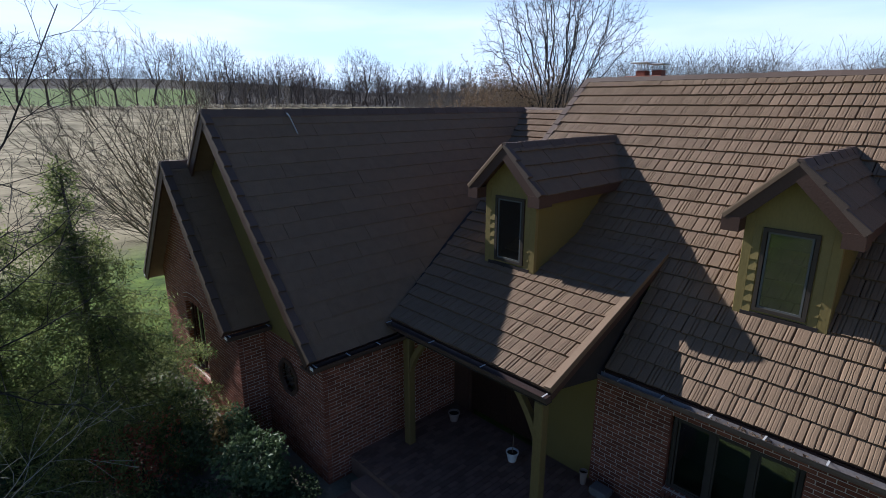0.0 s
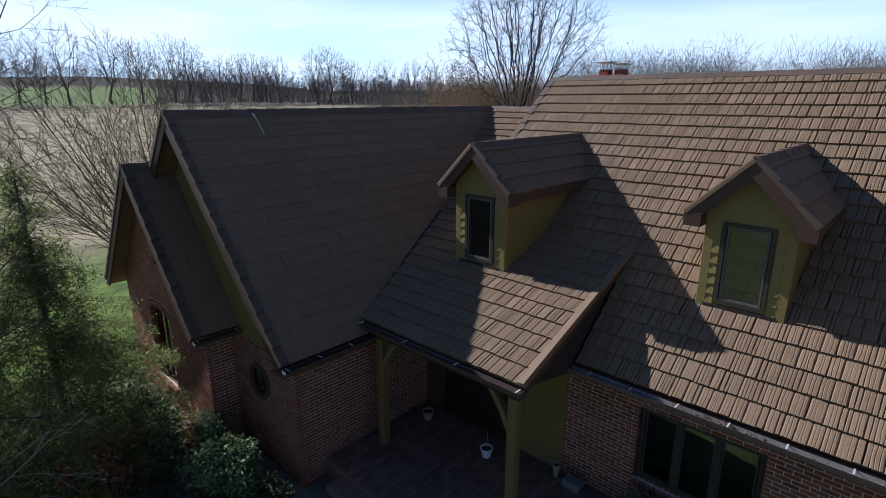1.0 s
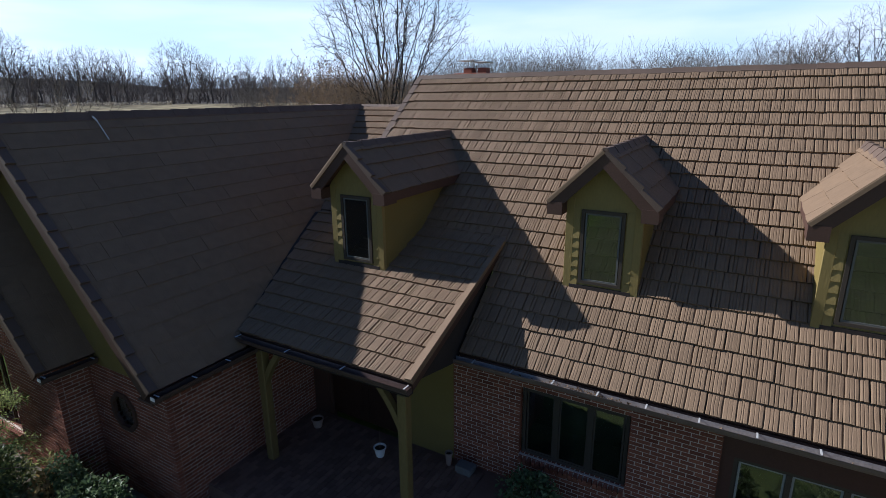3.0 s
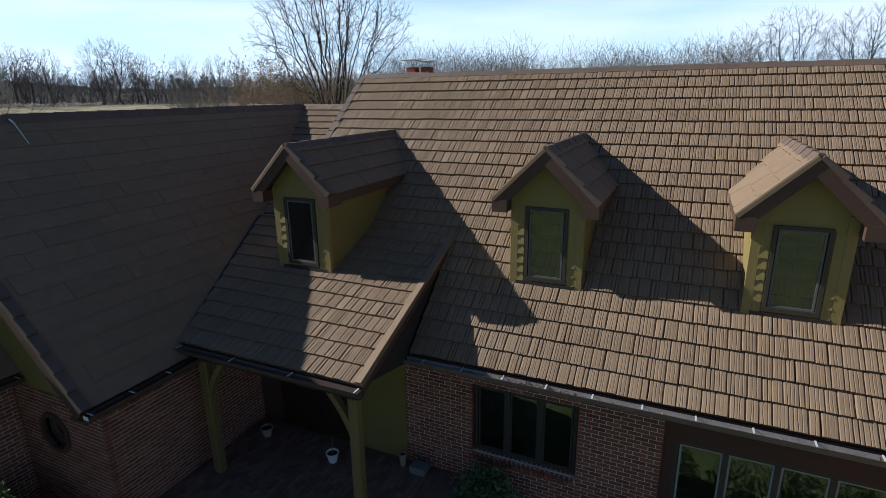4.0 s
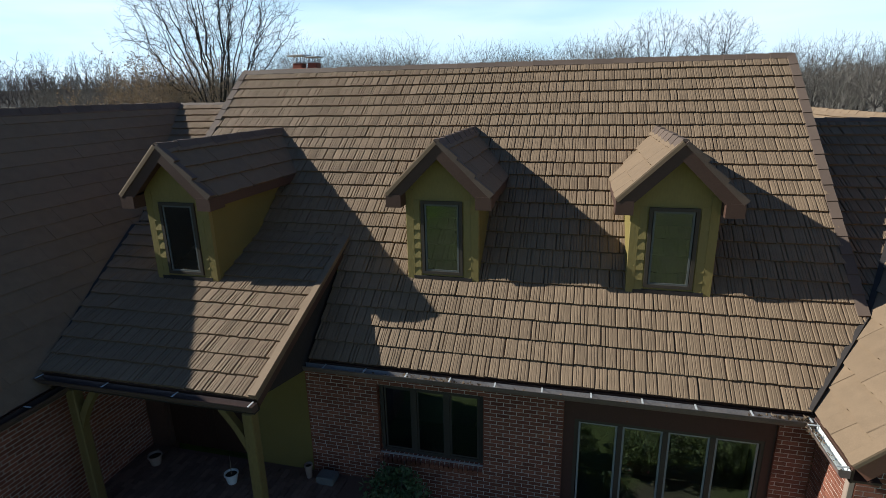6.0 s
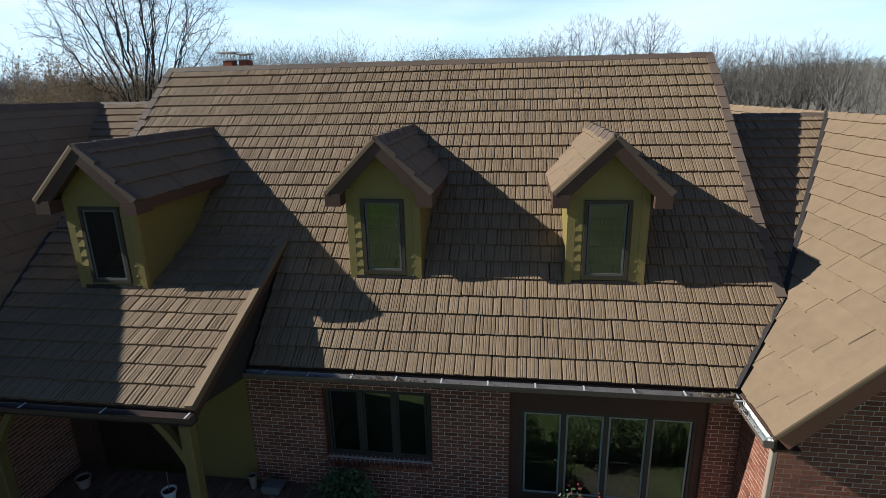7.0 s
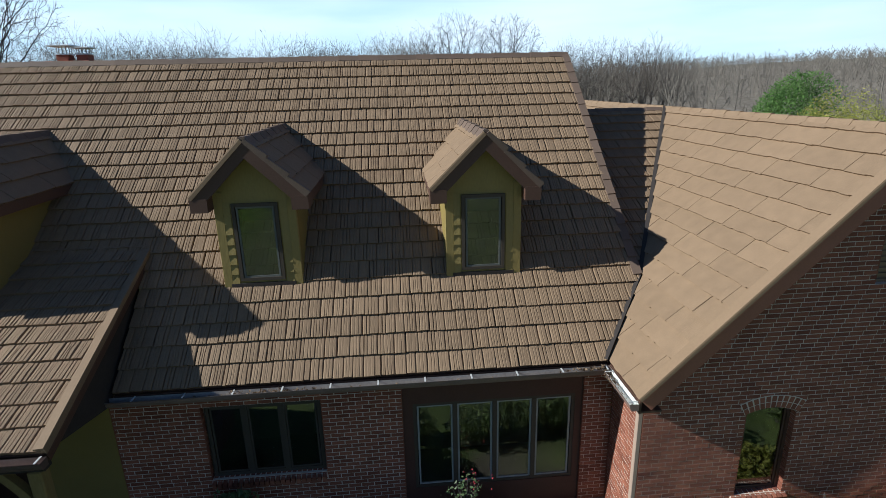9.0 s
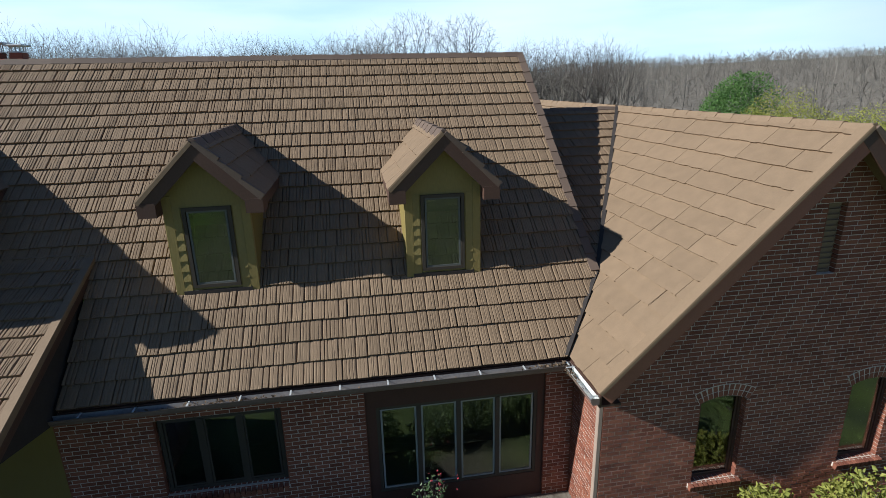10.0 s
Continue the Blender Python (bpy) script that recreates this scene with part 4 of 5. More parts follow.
# ---- dormers ----
def dormer(xc, y_front, y_wall, z_bot, label, seed):
    d = thing("dormer", label, "dormer", (xc, y_wall, z_bot), "dormers on the main roof")
    hw, ww = 0.815, 0.59
    z_e, z_r = 5.25, 6.06
    s = (z_r - z_e) / hw
    k = math.sqrt(1 + s * s)

    def local(ob):
        ob.location = Vector(ob.location) - Vector(d.location)
        return ob

    back_e, back_r = MAIN_EAVE_Y + (z_e - MAIN_EAVE_Z) / MAIN_SLOPE + 0.12, MAIN_EAVE_Y + (z_r - MAIN_EAVE_Z) / MAIN_SLOPE + 0.12
    lo, lr = back_e - y_front, back_r - y_front
    for side in (1, -1):
        if side > 0:
            sl = roof_slope("dormer_roof", (xc + hw, y_front, z_e), (0, 1, 0), (-1, 0, s), [(0, 0), (lo, 0), (lr, hw * k), (0, hw * k)], None, seed, 0.09, 0.2, TRIM, SMOOTH_PANELS)
        else:
            sl = roof_slope("dormer_roof", (xc - hw, back_r, z_e), (0, -1, 0), (1, 0, s), [(lr - lo, 0), (lr, 0), (lr, hw * k), (0, hw * k)], None, seed + 1, 0.09, 0.6, TRIM, SMOOTH_PANELS)
        sl.parent = d
        local(sl)
        local(verge_caps((xc + side * hw, y_front, z_e), (xc, y_front, z_r), (0, -1, 0), d, seed + 2 + side, w=0.11, depth=0.17, seg=0.34 if side > 0 else 2.0, proud=0.003 + 0.003 * side, mat=None if side > 0 else EDGE, lift=(0.092, 0.050) if side > 0 else (0.060, 0.058)))
        local(part("eave_board", boxes((min(xc + side * (hw + 0.010), xc + side * (hw - 0.03)), max(xc + side * (hw + 0.010), xc + side * (hw - 0.03)), y_front + 0.02, back_e - 0.05, z_e - 0.15, z_e + 0.004)), TRIM, d))
        local(part("eave_soffit", boxes((min(xc + side * hw, xc + side * ww), max(xc + side * hw, xc + side * ww), y_front + 0.02, back_e - 0.1, z_e - 0.14, z_e - 0.11)), TRIM, d))
        # cheek wall
        x = xc + side * ww
        zb = z_bot - 0.35
        local(part("cheek", prism([(x, y_wall + 0.02, zb), (x, y_wall + 0.02, z_e + 0.1), (x, back_e + 0.3, z_e + 0.1), (x, y_wall + 0.3, zb)], (-side * 0.06, 0, 0)), STUCCO, d))
        # corner board
        local(part("corner_board", boxes((min(x + side * 0.006, x - side * 0.12), max(x + side * 0.006, x - side * 0.12), y_wall - 0.02, y_wall + 0.06, z_bot - 0.03, z_e + 0.06), bevel=0.004), OCHRE, d))
    local(ridge_cap((xc, y_front, z_r), (xc, back_r, z_r), (1, 0, 0), s, s, d, seed + 3, w=0.12))
    # front wall round the window
    wx0, wx1, wz0, wz1 = xc - 0.345, xc + 0.335, z_bot + 0.07, z_e - 0.12
    local(part("front_wall", boxes((xc - ww + 0.006, wx0, y_wall, y_wall + 0.1, z_bot - 0.1, wz1), (wx1, xc + ww - 0.006, y_wall, y_wall + 0.1, z_bot - 0.1, wz1), (wx0, wx1, y_wall, y_wall + 0.1, z_bot - 0.1, wz0)), OCHRE, d))
    local(part("gable_board", prism([(xc - ww + 0.006, y_wall, wz1), (xc + ww - 0.006, y_wall, wz1), (xc + ww - 0.006, y_wall, z_e + 0.08), (xc, y_wall, z_r - 0.08), (xc - ww + 0.006, y_wall, z_e + 0.08)], (0, 0.1, 0)), OCHRE, d))
    # lapped boards beside the window
    for a, b in ((xc - ww + 0.12, wx0 - 0.02), (wx1 + 0.02, xc + ww - 0.12)):
        n = 8
        for i in range(n):
            z = z_bot + 0.02 + i * (wz1 - z_bot - 0.02) / n
            h = (wz1 - z_bot) / n
            local(part("clapboard", prism([(a, y_wall - 0.004, z + h + 0.01), (a, y_wall - 0.026, z), (a, y_wall, z)], (b - a, 0, 0)), OCHRE, d))
    local(part("base_flashing", boxes((xc - ww + 0.1, xc + ww - 0.1, y_wall - 0.03, y_wall - 0.002, z_bot - 0.12, z_bot + 0.03)), DARKMETAL, d))
    for side in (1, -1):
        a, b = xc + side * (ww + 0.002), xc + side * (hw + 0.022)
        local(part("eave_return", boxes((min(a, b), max(a, b), y_front - 0.022, y_wall + 0.1, z_e - 0.19, z_e + 0.012)), TRIM, d))
    w = window(wx0, wx1, wz0, wz1, y_wall - 0.035, 1, d, rail=0.05, deep=0.10, mat=FRAME, room=0.9, sash=DIMSASH, wide=0.14)
    local(w)
    return d


dormer(-6.095, 7.34, 7.59, 3.82, "ochre dormer with a brown shake gable roof above the porch", 40)
dormer(-1.78, 8.075, 8.33, 3.84, "ochre dormer with clapboards and a brown shake gable roof", 50)
dormer(1.67, 8.075, 8.33, 3.84, "ochre dormer with a sunlit shake gable roof", 60)

# ---- porch and entry ----
porch = thing("porch", "open entry porch with ochre timber posts and brick paving", "porch", (-5.2, 6.2, FLOOR))
for ob_name, bm_, mat_ in (
    ("beam", boxes((-7.20, PORCH_R - 0.12, PORCH_Y + 0.10, PORCH_Y + 0.24, PORCH_Z - 0.32, PORCH_Z - 0.08), bevel=0.01), DARKMETAL),
    ("ceiling", prism([(-7.5, PORCH_Y + 0.04, PORCH_Z - 0.12), (PORCH_R - 0.12, PORCH_Y + 0.04, PORCH_Z - 0.12), (PORCH_R - 0.12, 7.45, PORCH_Z + 0.60), (-7.5, 7.45, PORCH_Z + 0.60)], (0, 0, -0.03)), TRIM),
    ("porch_cheek", prism([(PORCH_R - 0.05, PORCH_Y + 0.2, PORCH_Z - 0.08), (PORCH_R - 0.05, PORCH_Y + 0.2, PORCH_Z + 0.04), (PORCH_R - 0.05, 8.90, PORCH_TOP_Z - 0.05), (PORCH_R - 0.05, 8.6, 3.95), (PORCH_R - 0.05, 7.08, 2.62)], (-0.07, 0, 0)), DARKMETAL),
    ("entry_wall", boxes((-5.05, -4.0, WALL_Y, WALL_Y + 0.2, 0, 3.6)), STUCCO),
    ("entry_wall", boxes((-7.4, -7.0, WALL_Y, WALL_Y + 0.2, 0, 3.6)), TRIM),
    ("entry_wall", boxes((-7.0, -5.05, WALL_Y, WALL_Y + 0.2, 2.55, 3.6)), TRIM),
):
    o = part(ob_name, bm_, mat_, porch)
    o.location = -Vector(porch.location)


def post(x, y, brace_way):
    o = part("post", boxes((x - 0.08, x + 0.08, y - 0.08, y + 0.08, FLOOR, PORCH_Z - 0.32), bevel=0.015), POSTWOOD, porch)
    o.location = -Vector(porch.location)
    side = []
    for inner in (0, 1):
        line = []
        for k in range(7):
            f = k / 6
            bow = 0.05 * math.sin(f * math.pi)
            line.append((x + brace_way * (0.07 + 0.40 * f - 0.10 * inner - bow * 0.6), y - 0.05, PORCH_Z - 1.02 + 0.68 * f + 0.03 * inner + bow * 0.4))
        side += line if not inner else line[::-1]
    bm = prism(side, (0, 0.10, 0))
    o = part("brace", bm, POSTWOOD, porch)
    o.location = -Vector(porch.location)


post(-3.92, PORCH_Y + 0.17, -1)
post(-6.93, PORCH_Y + 0.17, 1)

door = thing("entry_door", "dark stained wooden double door under the porch", "door", (-6.0, WALL_Y + 0.1, FLOOR))
for i, x in enumerate((-6.97, -6.02)):
    leaf = part("door_leaf", boxes((x + 6.0, x + 6.94, 0, 0.05, 0, 2.12), bevel=0.006), DOORWOOD, door)
    for z in (0.2, 1.15):
        part("door_panel", boxes((x + 6.14, x + 6.80, -0.012, 0.0, z, z + 0.8), bevel=0.004), DOORWOOD, leaf)
    part("door_handle", boxes(((x + 6.82) if i == 0 else (x + 6.08), (x + 6.86) if i == 0 else (x + 6.12), -0.06, -0.01, 1.0, 1.16), bevel=0.008), GALV, leaf)
part("door_frame", boxes((-1.0, -0.97, -0.05, 0.1, 0, 2.15), (0.92, 0.95, -0.05, 0.1, 0, 2.15), (-1.0, 0.95, -0.05, 0.1, 2.12, 2.15)), TRIM, door)

floor_slab = tagged(part("porch_floor", boxes((-7.4, -3.3, 4.75, WALL_Y, 0.0, FLOOR - 0.03)), PAVER), "brick-paved porch floor with joints", "floor", kind="structure")
bm = bmesh.new()
rnd = random.Random(5)
for i in range(38):
    for j in range(13):
        x, y = -7.38 + i * 0.107, 4.77 + j * 0.207 + (0.1 if i % 2 else 0)
        if y < WALL_Y - 0.22:
            h = FLOOR + rnd.uniform(-0.004, 0.004)
            box(bm, x, x + 0.098, y, y + 0.198, FLOOR - 0.04, h)
o = part("paver", bm, PAVER, floor_slab)
o["kind"] = "stuff"
tagged(part("porch_steps", boxes((-6.9, -4.0, 4.40, 4.75, 0.0, 0.27), (-6.9, -4.0, 4.05, 4.40, 0.0, 0.13), bevel=0.008), PAVER), "dark brick steps up to the porch", "steps", kind="structure")


def flowerpot(x, y, z, r, h, mat, label, stem=0.0):
    p = thing("flowerpot", label, "flowerpot", (x, y, z))
    part("pot", lathe([(r * 0.6, 0), (r * 0.66, 0.01), (r * 0.95, h * 0.85), (r * 1.05, h * 0.87), (r * 1.05, h), (r * 0.92, h), (r * 0.85, h * 0.8)]), mat, p)
    part("soil", lathe([(r * 0.84, h * 0.7), (r * 0.86, h * 0.82), (r * 0.3, h * 0.86)]), SOIL, p)
    if stem:
        bm = bmesh.new()
        tube(bm, [(0, 0, h * 0.8), (0.01, 0.005, h + stem * 0.6), (0.0, 0.02, h + stem)], [0.008, 0.006, 0.004])
        part("stem", bm, TWIG, p)
    return p


flowerpot(-5.22, 6.83, FLOOR, 0.115, 0.2, WHITE, "white glazed flowerpot with a bare stem on the porch", 0.35)
flowerpot(-6.88, 6.95, FLOOR, 0.12, 0.2, TERRA, "clay flowerpot with a dark plant beside the door")
flowerpot(-3.98, 7.25, FLOOR, 0.07, 0.26, TERRA, "pale clay pot beside the brick wall")
block = thing("stone_block", "small grey stone block beside the brick wall", "stone", (-3.62, 7.22, FLOOR - 0.02))
part("base", boxes((-0.13, 0.13, -0.10, 0.10, 0, 0.05), bevel=0.008), STONE, block)
part("top", boxes((-0.16, 0.16, -0.12, 0.12, 0.05, 0.17), bevel=0.015), STONE, block)
tagged(part("terrace", boxes((-3.3, -2.8, 6.6, WALL_Y, 0.0, FLOOR - 0.02)), PAVER), "dark paved strip along the wall", "pavement", kind="structure")

# ---- chimney behind the ridge ----
chimney = thing("chimney", "red brick chimney with two metal cowls", "chimney", (-7.1, 14.5, 5.88))
part("stack", boxes((-0.62, 0.42, -0.3, 0.3, -1.0, 1.54), bevel=0.006), BRICK, chimney)
part("capping", boxes((-0.62, 0.42, -0.31, 0.31, 1.54, 1.60), bevel=0.012), CLAY, chimney)
for x, w, h in ((-0.25, 0.26, 1.96), (0.20, 0.20, 1.91)):
    part("flue", boxes((x - 0.135, x + 0.135, -0.135, 0.135, 1.58, 1.74), bevel=0.012), CLAY, chimney)
    cowl = part("cowl", boxes((x - 0.145, x + 0.145, -0.145, 0.145, 1.74, 1.77)), GALV, chimney)
    for k in range(12):                            # upright wires of the open cage
        a = 2 * math.pi * (k + 0.5) / 12
        cx, cy = x + 0.15 * math.cos(a), 0.15 * math.sin(a)
        part("strut", boxes((cx - 0.007, cx + 0.007, cy - 0.007, cy + 0.007, 1.75, h - 0.035)), GALV, cowl)
    part("lid", boxes((x - w, x + w, -w, w, h - 0.035, h), bevel=0.01), GALV, cowl)

# sunlit glints on the gutter ends, put in as small white plates
for x0, y0, z0 in ((LW_E + 0.02, LW_F, LW_EZ - 0.03), (SW_ER + 0.02, SW_F, SW_EZ - 0.04), (SW_EL - 0.13, SW_F, SW_EZ - 0.04)):
    part("gutter_end", boxes((x0 + 0.02, x0 + 0.12, y0 - 0.012, y0 - 0.002, z0 - 0.05, z0 + 0.008), bevel=0.003), WHITE, house)
gutter((SW_EL - 0.02, SW_F, SW_EZ - 0.04), (SW_EL - 0.02, 4.22, SW_EZ - 0.04), (-1, 0, 0), house)


# things lying on the roof and in the gutter
rod = thing("rod", "thin pale rod lying on the dark roof slope", "rod", (-10.27, 5.56, 6.31))
bm = bmesh.new()
tube(bm, [(-0.17, 0, 0.235), (0.0, 0.0, 0.045), (0.17, 0.0, -0.145)], [0.009, 0.009, 0.009], 7)
part("shaft", bm, WHITE, rod)
bm = bmesh.new()
tube(bm, [(-0.19, -0.03, 0.26), (-0.12, 0.0, 0.18)], [0.015, 0.015], 7)
part("tip", bm, WHITE, rod)


# ---- land ----
def smooth(a, b, v):
    t = min(1.0, max(0.0, (v - a) / (b - a)))
    return t * t * (3 - 2 * t)


def bearing(x, y):
    """Degrees to the right of the house's back."""
    return math.degrees(math.atan2(x, y - 8))


def land(x, y):
    r, az = math.hypot(x, y - 8), bearing(x, y)
    hill = min(1.0, max(0.0, (r - 100) / 680)) * 21 * (0.86 + 0.32 * smooth(22, 43, az)) * (1 - 0.35 * smooth(46, 64, az)) * smooth(8, 34, az) * (1 - smooth(120, 160, az))
    west = (smooth(320, 470, r) * 9 + smooth(480, 520, r) * 9) * (1 - 0.5 * smooth(-69, -50, az) - 0.5 * smooth(-38, -22, az)) * smooth(-150, -110, az)
    back = smooth(60, 300, r) * 3 * smooth(-30, 0, az) * (1 - smooth(20, 40, az))
    bump = (noise.noise((x * 0.012, y * 0.012, 3.1)) * (0.8 + 1.2 * smooth(200, 330, r)) + noise.noise((x * 0.03, y * 0.03, 1.7)) * 0.5) * smooth(40, 160, r)
    rise = smooth(100, 198, r) * 4.8 * (1 - smooth(-34, -16, az)) * smooth(-150, -110, az)
    return hill + west + back + bump + rise


def build_land():
    radii = [0.0]
    step_r = 2.0
    while radii[-1] < 2600:
        radii.append(radii[-1] + step_r)
        step_r *= 1.055
    n = 180
    verts, faces, cover = [], [], []
    for r in radii:
        for k in range(n):
            a = 2 * math.pi * k / n
            x, y = r * math.sin(a), 8 + r * math.cos(a)
            verts.append((x, y, land(x, y)))
            az = bearing(x, y)
            edge = 23 + 5 * noise.noise((x * 0.05, y * 0.05, 0))
            field = smooth(edge, edge + 5, r) * smooth(-140, -120, az) * (1 - smooth(-12, 0, az))
            far = smooth(214, 220, r + 10 * noise.noise((x * 0.01, y * 0.01, 5)))
            woods = max(smooth(30, 45, r) * smooth(-12, 0, az) * (1 - smooth(150, 170, az)), smooth(470, 485, r), smooth(196, 202, r) * smooth(-71.5, -70.5, az))
            bed = max(1 - smooth(3.0, 4.2, math.hypot((x + 9.5) * 0.8, y - 2.4)), 1 - smooth(1.3, 1.7, math.hypot((x - 2) * 0.2, y - 8.0)))
            # where the far woods' shade is put into the ground colour
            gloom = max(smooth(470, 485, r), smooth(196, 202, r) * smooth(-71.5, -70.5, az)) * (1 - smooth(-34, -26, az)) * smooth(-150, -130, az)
            dry = (0.25 + 0.20 * (1 - smooth(-1, 1, y))) * smooth(-8, -6, x) * (1 - smooth(6, 7, y)) * (1 - smooth(24, 40, r))      # unseen front lawn, mixed with tan to dull its reflection in the panes
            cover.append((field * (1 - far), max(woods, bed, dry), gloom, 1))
    for i in range(len(radii) - 1):
        for k in range(n):
            a, b = i * n + k, i * n + (k + 1) % n
            faces.append((a, a + n, b + n, b))
    me = bpy.data.meshes.new("ground")
    me.from_pydata(verts, [], faces)
    layer = me.color_attributes.new("cover", "FLOAT_COLOR", "POINT")
    layer.data.foreach_set("color", [c for four in cover for c in four])
    me.materials.append(GROUND)
    for p in me.polygons:
        p.use_smooth = True
    return tagged(new("ground", me), "winter lawn running into a tan stubble field and woods", "ground", kind="structure")


build_land()


# ---- trees ----
def branches(seed, length, stems=1, fan=0.0, round_off=0.3, kids=(14, 7, 4), angle=42, up=0.10, wob=0.10, thick=0.011, fine=0.006, clear=0.2, share=0.55, way=(0, 0, 1), taper=0.6):
    """Limbs of a bare tree as (points, radii, level): stems fan out from the foot, each limb bears shorter ones along it."""
    rnd = random.Random(seed)
    out = []

    def grow(p, d, size, radius, level):
        n = (7, 5, 3, 2, 2)[level]
        pts, rad = [p.copy()], [radius]
        q, dd = p.copy(), d.copy()
        for i in range(n):
            dd = (dd + Vector((rnd.gauss(0, wob), rnd.gauss(0, wob), rnd.gauss(0, wob) + up))).normalized()
            q = q + dd * (size / n)
            pts.append(q.copy())
            rad.append(max(radius * (1 - (i + 1) / n * 0.8), fine * 0.7))
        out.append((pts, rad, level))
        if level >= len(kids):
            return
        turn = rnd.uniform(0, 6.3)
        for k in range(kids[level]):
            low = clear if level == 0 else 0.18
            f = min(0.995, low + (1 - low) * (k + rnd.uniform(0.1, 0.9)) / kids[level])
            i = min(n - 1, int(f * n))
            base = pts[i].lerp(pts[i + 1], f * n - i)
            w = (pts[i + 1] - pts[i]).normalized()
            u = w.cross(Vector((0.3, 0.2, 0.93)) if abs(w.z) < 0.9 else Vector((1, 0.1, 0))).normalized()
            v = w.cross(u)
            turn += 2.4 + rnd.uniform(-0.5, 0.5)
            a = radians(angle) * rnd.uniform(0.65, 1.3)
            nd = w * math.cos(a) + (u * math.cos(turn) + v * math.sin(turn)) * math.sin(a)
            grow(base, nd, size * share * (1.12 - taper * f) * rnd.uniform(0.7, 1.2), max(rad[i] * 0.55, fine), level + 1)

    way = Vector(way).normalized()
    for s in range(stems):
        a = 2.399 * s + rnd.uniform(-0.3, 0.3)
        t = fan * (math.sqrt((s + rnd.uniform(0.3, 0.7)) / stems) if stems > 1 else 1.0)
        d = (way + Vector((math.cos(a) * t, math.sin(a) * t, 0))).normalized()
        foot = Vector((math.cos(a), math.sin(a), 0)) * (0.012 * length if stems > 1 else 0.0)
        grow(foot, d, length * rnd.uniform(0.86, 1.0) * (1 - round_off * t), length * thick * (1.0 if stems == 1 else 0.7), 0)
    return out


def domed(seed, height, fork=0.3, centre=0.64, wide=0.30, deep=0.36, tips=500, fine=0.006, thick=0.010, lumps=0.18, reach=0.40, limbs=7):
    """Limbs of a bare tree whose twigs fill an uneven rounded crown, as (points, radii, level): each limb parts towards two groups of twig ends."""
    rnd = random.Random(seed)
    swell = [(Vector((rnd.gauss(0, 1), rnd.gauss(0, 1), rnd.gauss(0, 1))).normalized(), rnd.uniform(-lumps, lumps)) for _ in range(12)]
    ends, out = [], []
    for _ in range(tips):
        d = Vector((rnd.gauss(0, 1), rnd.gauss(0, 1), rnd.gauss(0, 1))).normalized()
        f = rnd.random() ** 0.42 * (1 + sum(w * max(0, d.dot(c)) ** 4 for c, w in swell))
        ends.append(Vector((d.x * wide * f, d.y * wide * f, centre + d.z * deep * f)) * height)

    def limb(p, q, a, b, n):
        level = 0 if n > tips * 0.2 else 1 if n > tips * 0.05 else 2 if n > 6 else 3
        bow = (q - p).length * 0.07
        mid = (p + q) / 2 + Vector((rnd.gauss(0, bow), rnd.gauss(0, bow), rnd.gauss(0, bow) - bow))
        out.append(([p, mid, q], [a, (a + b) / 2, b], level))

    def size(n):
        return max(fine, height * thick * (n / tips) ** 0.46)

    def part_ways(p, group, a):
        n = len(group)
        if n == 1:
            limb(p, group[0], a, fine * 0.6, 1)
            return
        c = sum(group, Vector()) / n
        q = p + (c - p) * (reach * rnd.uniform(0.8, 1.2))
        b = size(n)
        limb(p, q, a, b, n)
        far = max(rnd.sample(group, min(n, 12)), key=lambda v: (v - c).length)
        other = max(group, key=lambda v: (v - far).length)
        near = [v for v in group if (v - far).length < (v - other).length]
        rest = [v for v in group if (v - far).length >= (v - other).length]
        for half in (near, rest):
            part_ways(q, half, min(b, size(len(half)) * 1.12))

    top = Vector((rnd.gauss(0, 0.01), rnd.gauss(0, 0.01), fork)) * height
    limb(Vector((0, 0, 0)), top, height * thick * 1.35, height * thick, tips)
    ways = [Vector((math.cos(2.4 * k) * g, math.sin(2.4 * k) * g, 1)).normalized() for k in range(limbs) for g in (1.15 * wide / (centre - fork + 0.1) * math.sqrt((k + 0.5) / limbs),)]
    groups = [[] for _ in ways]
    for e in ends:
        d = (e - top).normalized()
        groups[max(range(limbs), key=lambda k: d.dot(ways[k]))].append(e)
    for g in groups:
        if g:
            part_ways(top, g, size(len(g)) * 1.15)
    return out


def limb_mesh(name, limbs, mat, sides=(7, 5, 3, 3, 3), low=0, high=9, coarse=False):
    verts, faces = [], []
    for pts, rad, level in limbs:
        if not low <= level <= high:
            continue
        if coarse and level >= 2:
            pts, rad = [pts[0], pts[-1]], [rad[0], rad[-1]]
        s = sides[min(level, len(sides) - 1)]
        start = len(verts)
        for i, p in enumerate(pts):
            d = (pts[min(i + 1, len(pts) - 1)] - pts[max(i - 1, 0)]).normalized()
            u = d.cross(Vector((0.31, 0.2, 0.93))).normalized()
            v = u.cross(d)
            for k in range(s):
                a = 2 * math.pi * k / s
                verts.append(p + rad[i] * (u * math.cos(a) + v * math.sin(a)))
        for i in range(len(pts) - 1):
            for k in range(s):
                a, b = start + i * s + k, start + i * s + (k + 1) % s
                faces.append((a, b, b + s, a + s))
    me = bpy.data.meshes.new(name)
    me.from_pydata([tuple(v) for v in verts], [], faces)
    me.materials.append(mat)
    for p in me.polygons:
        p.use_smooth = True
    return me


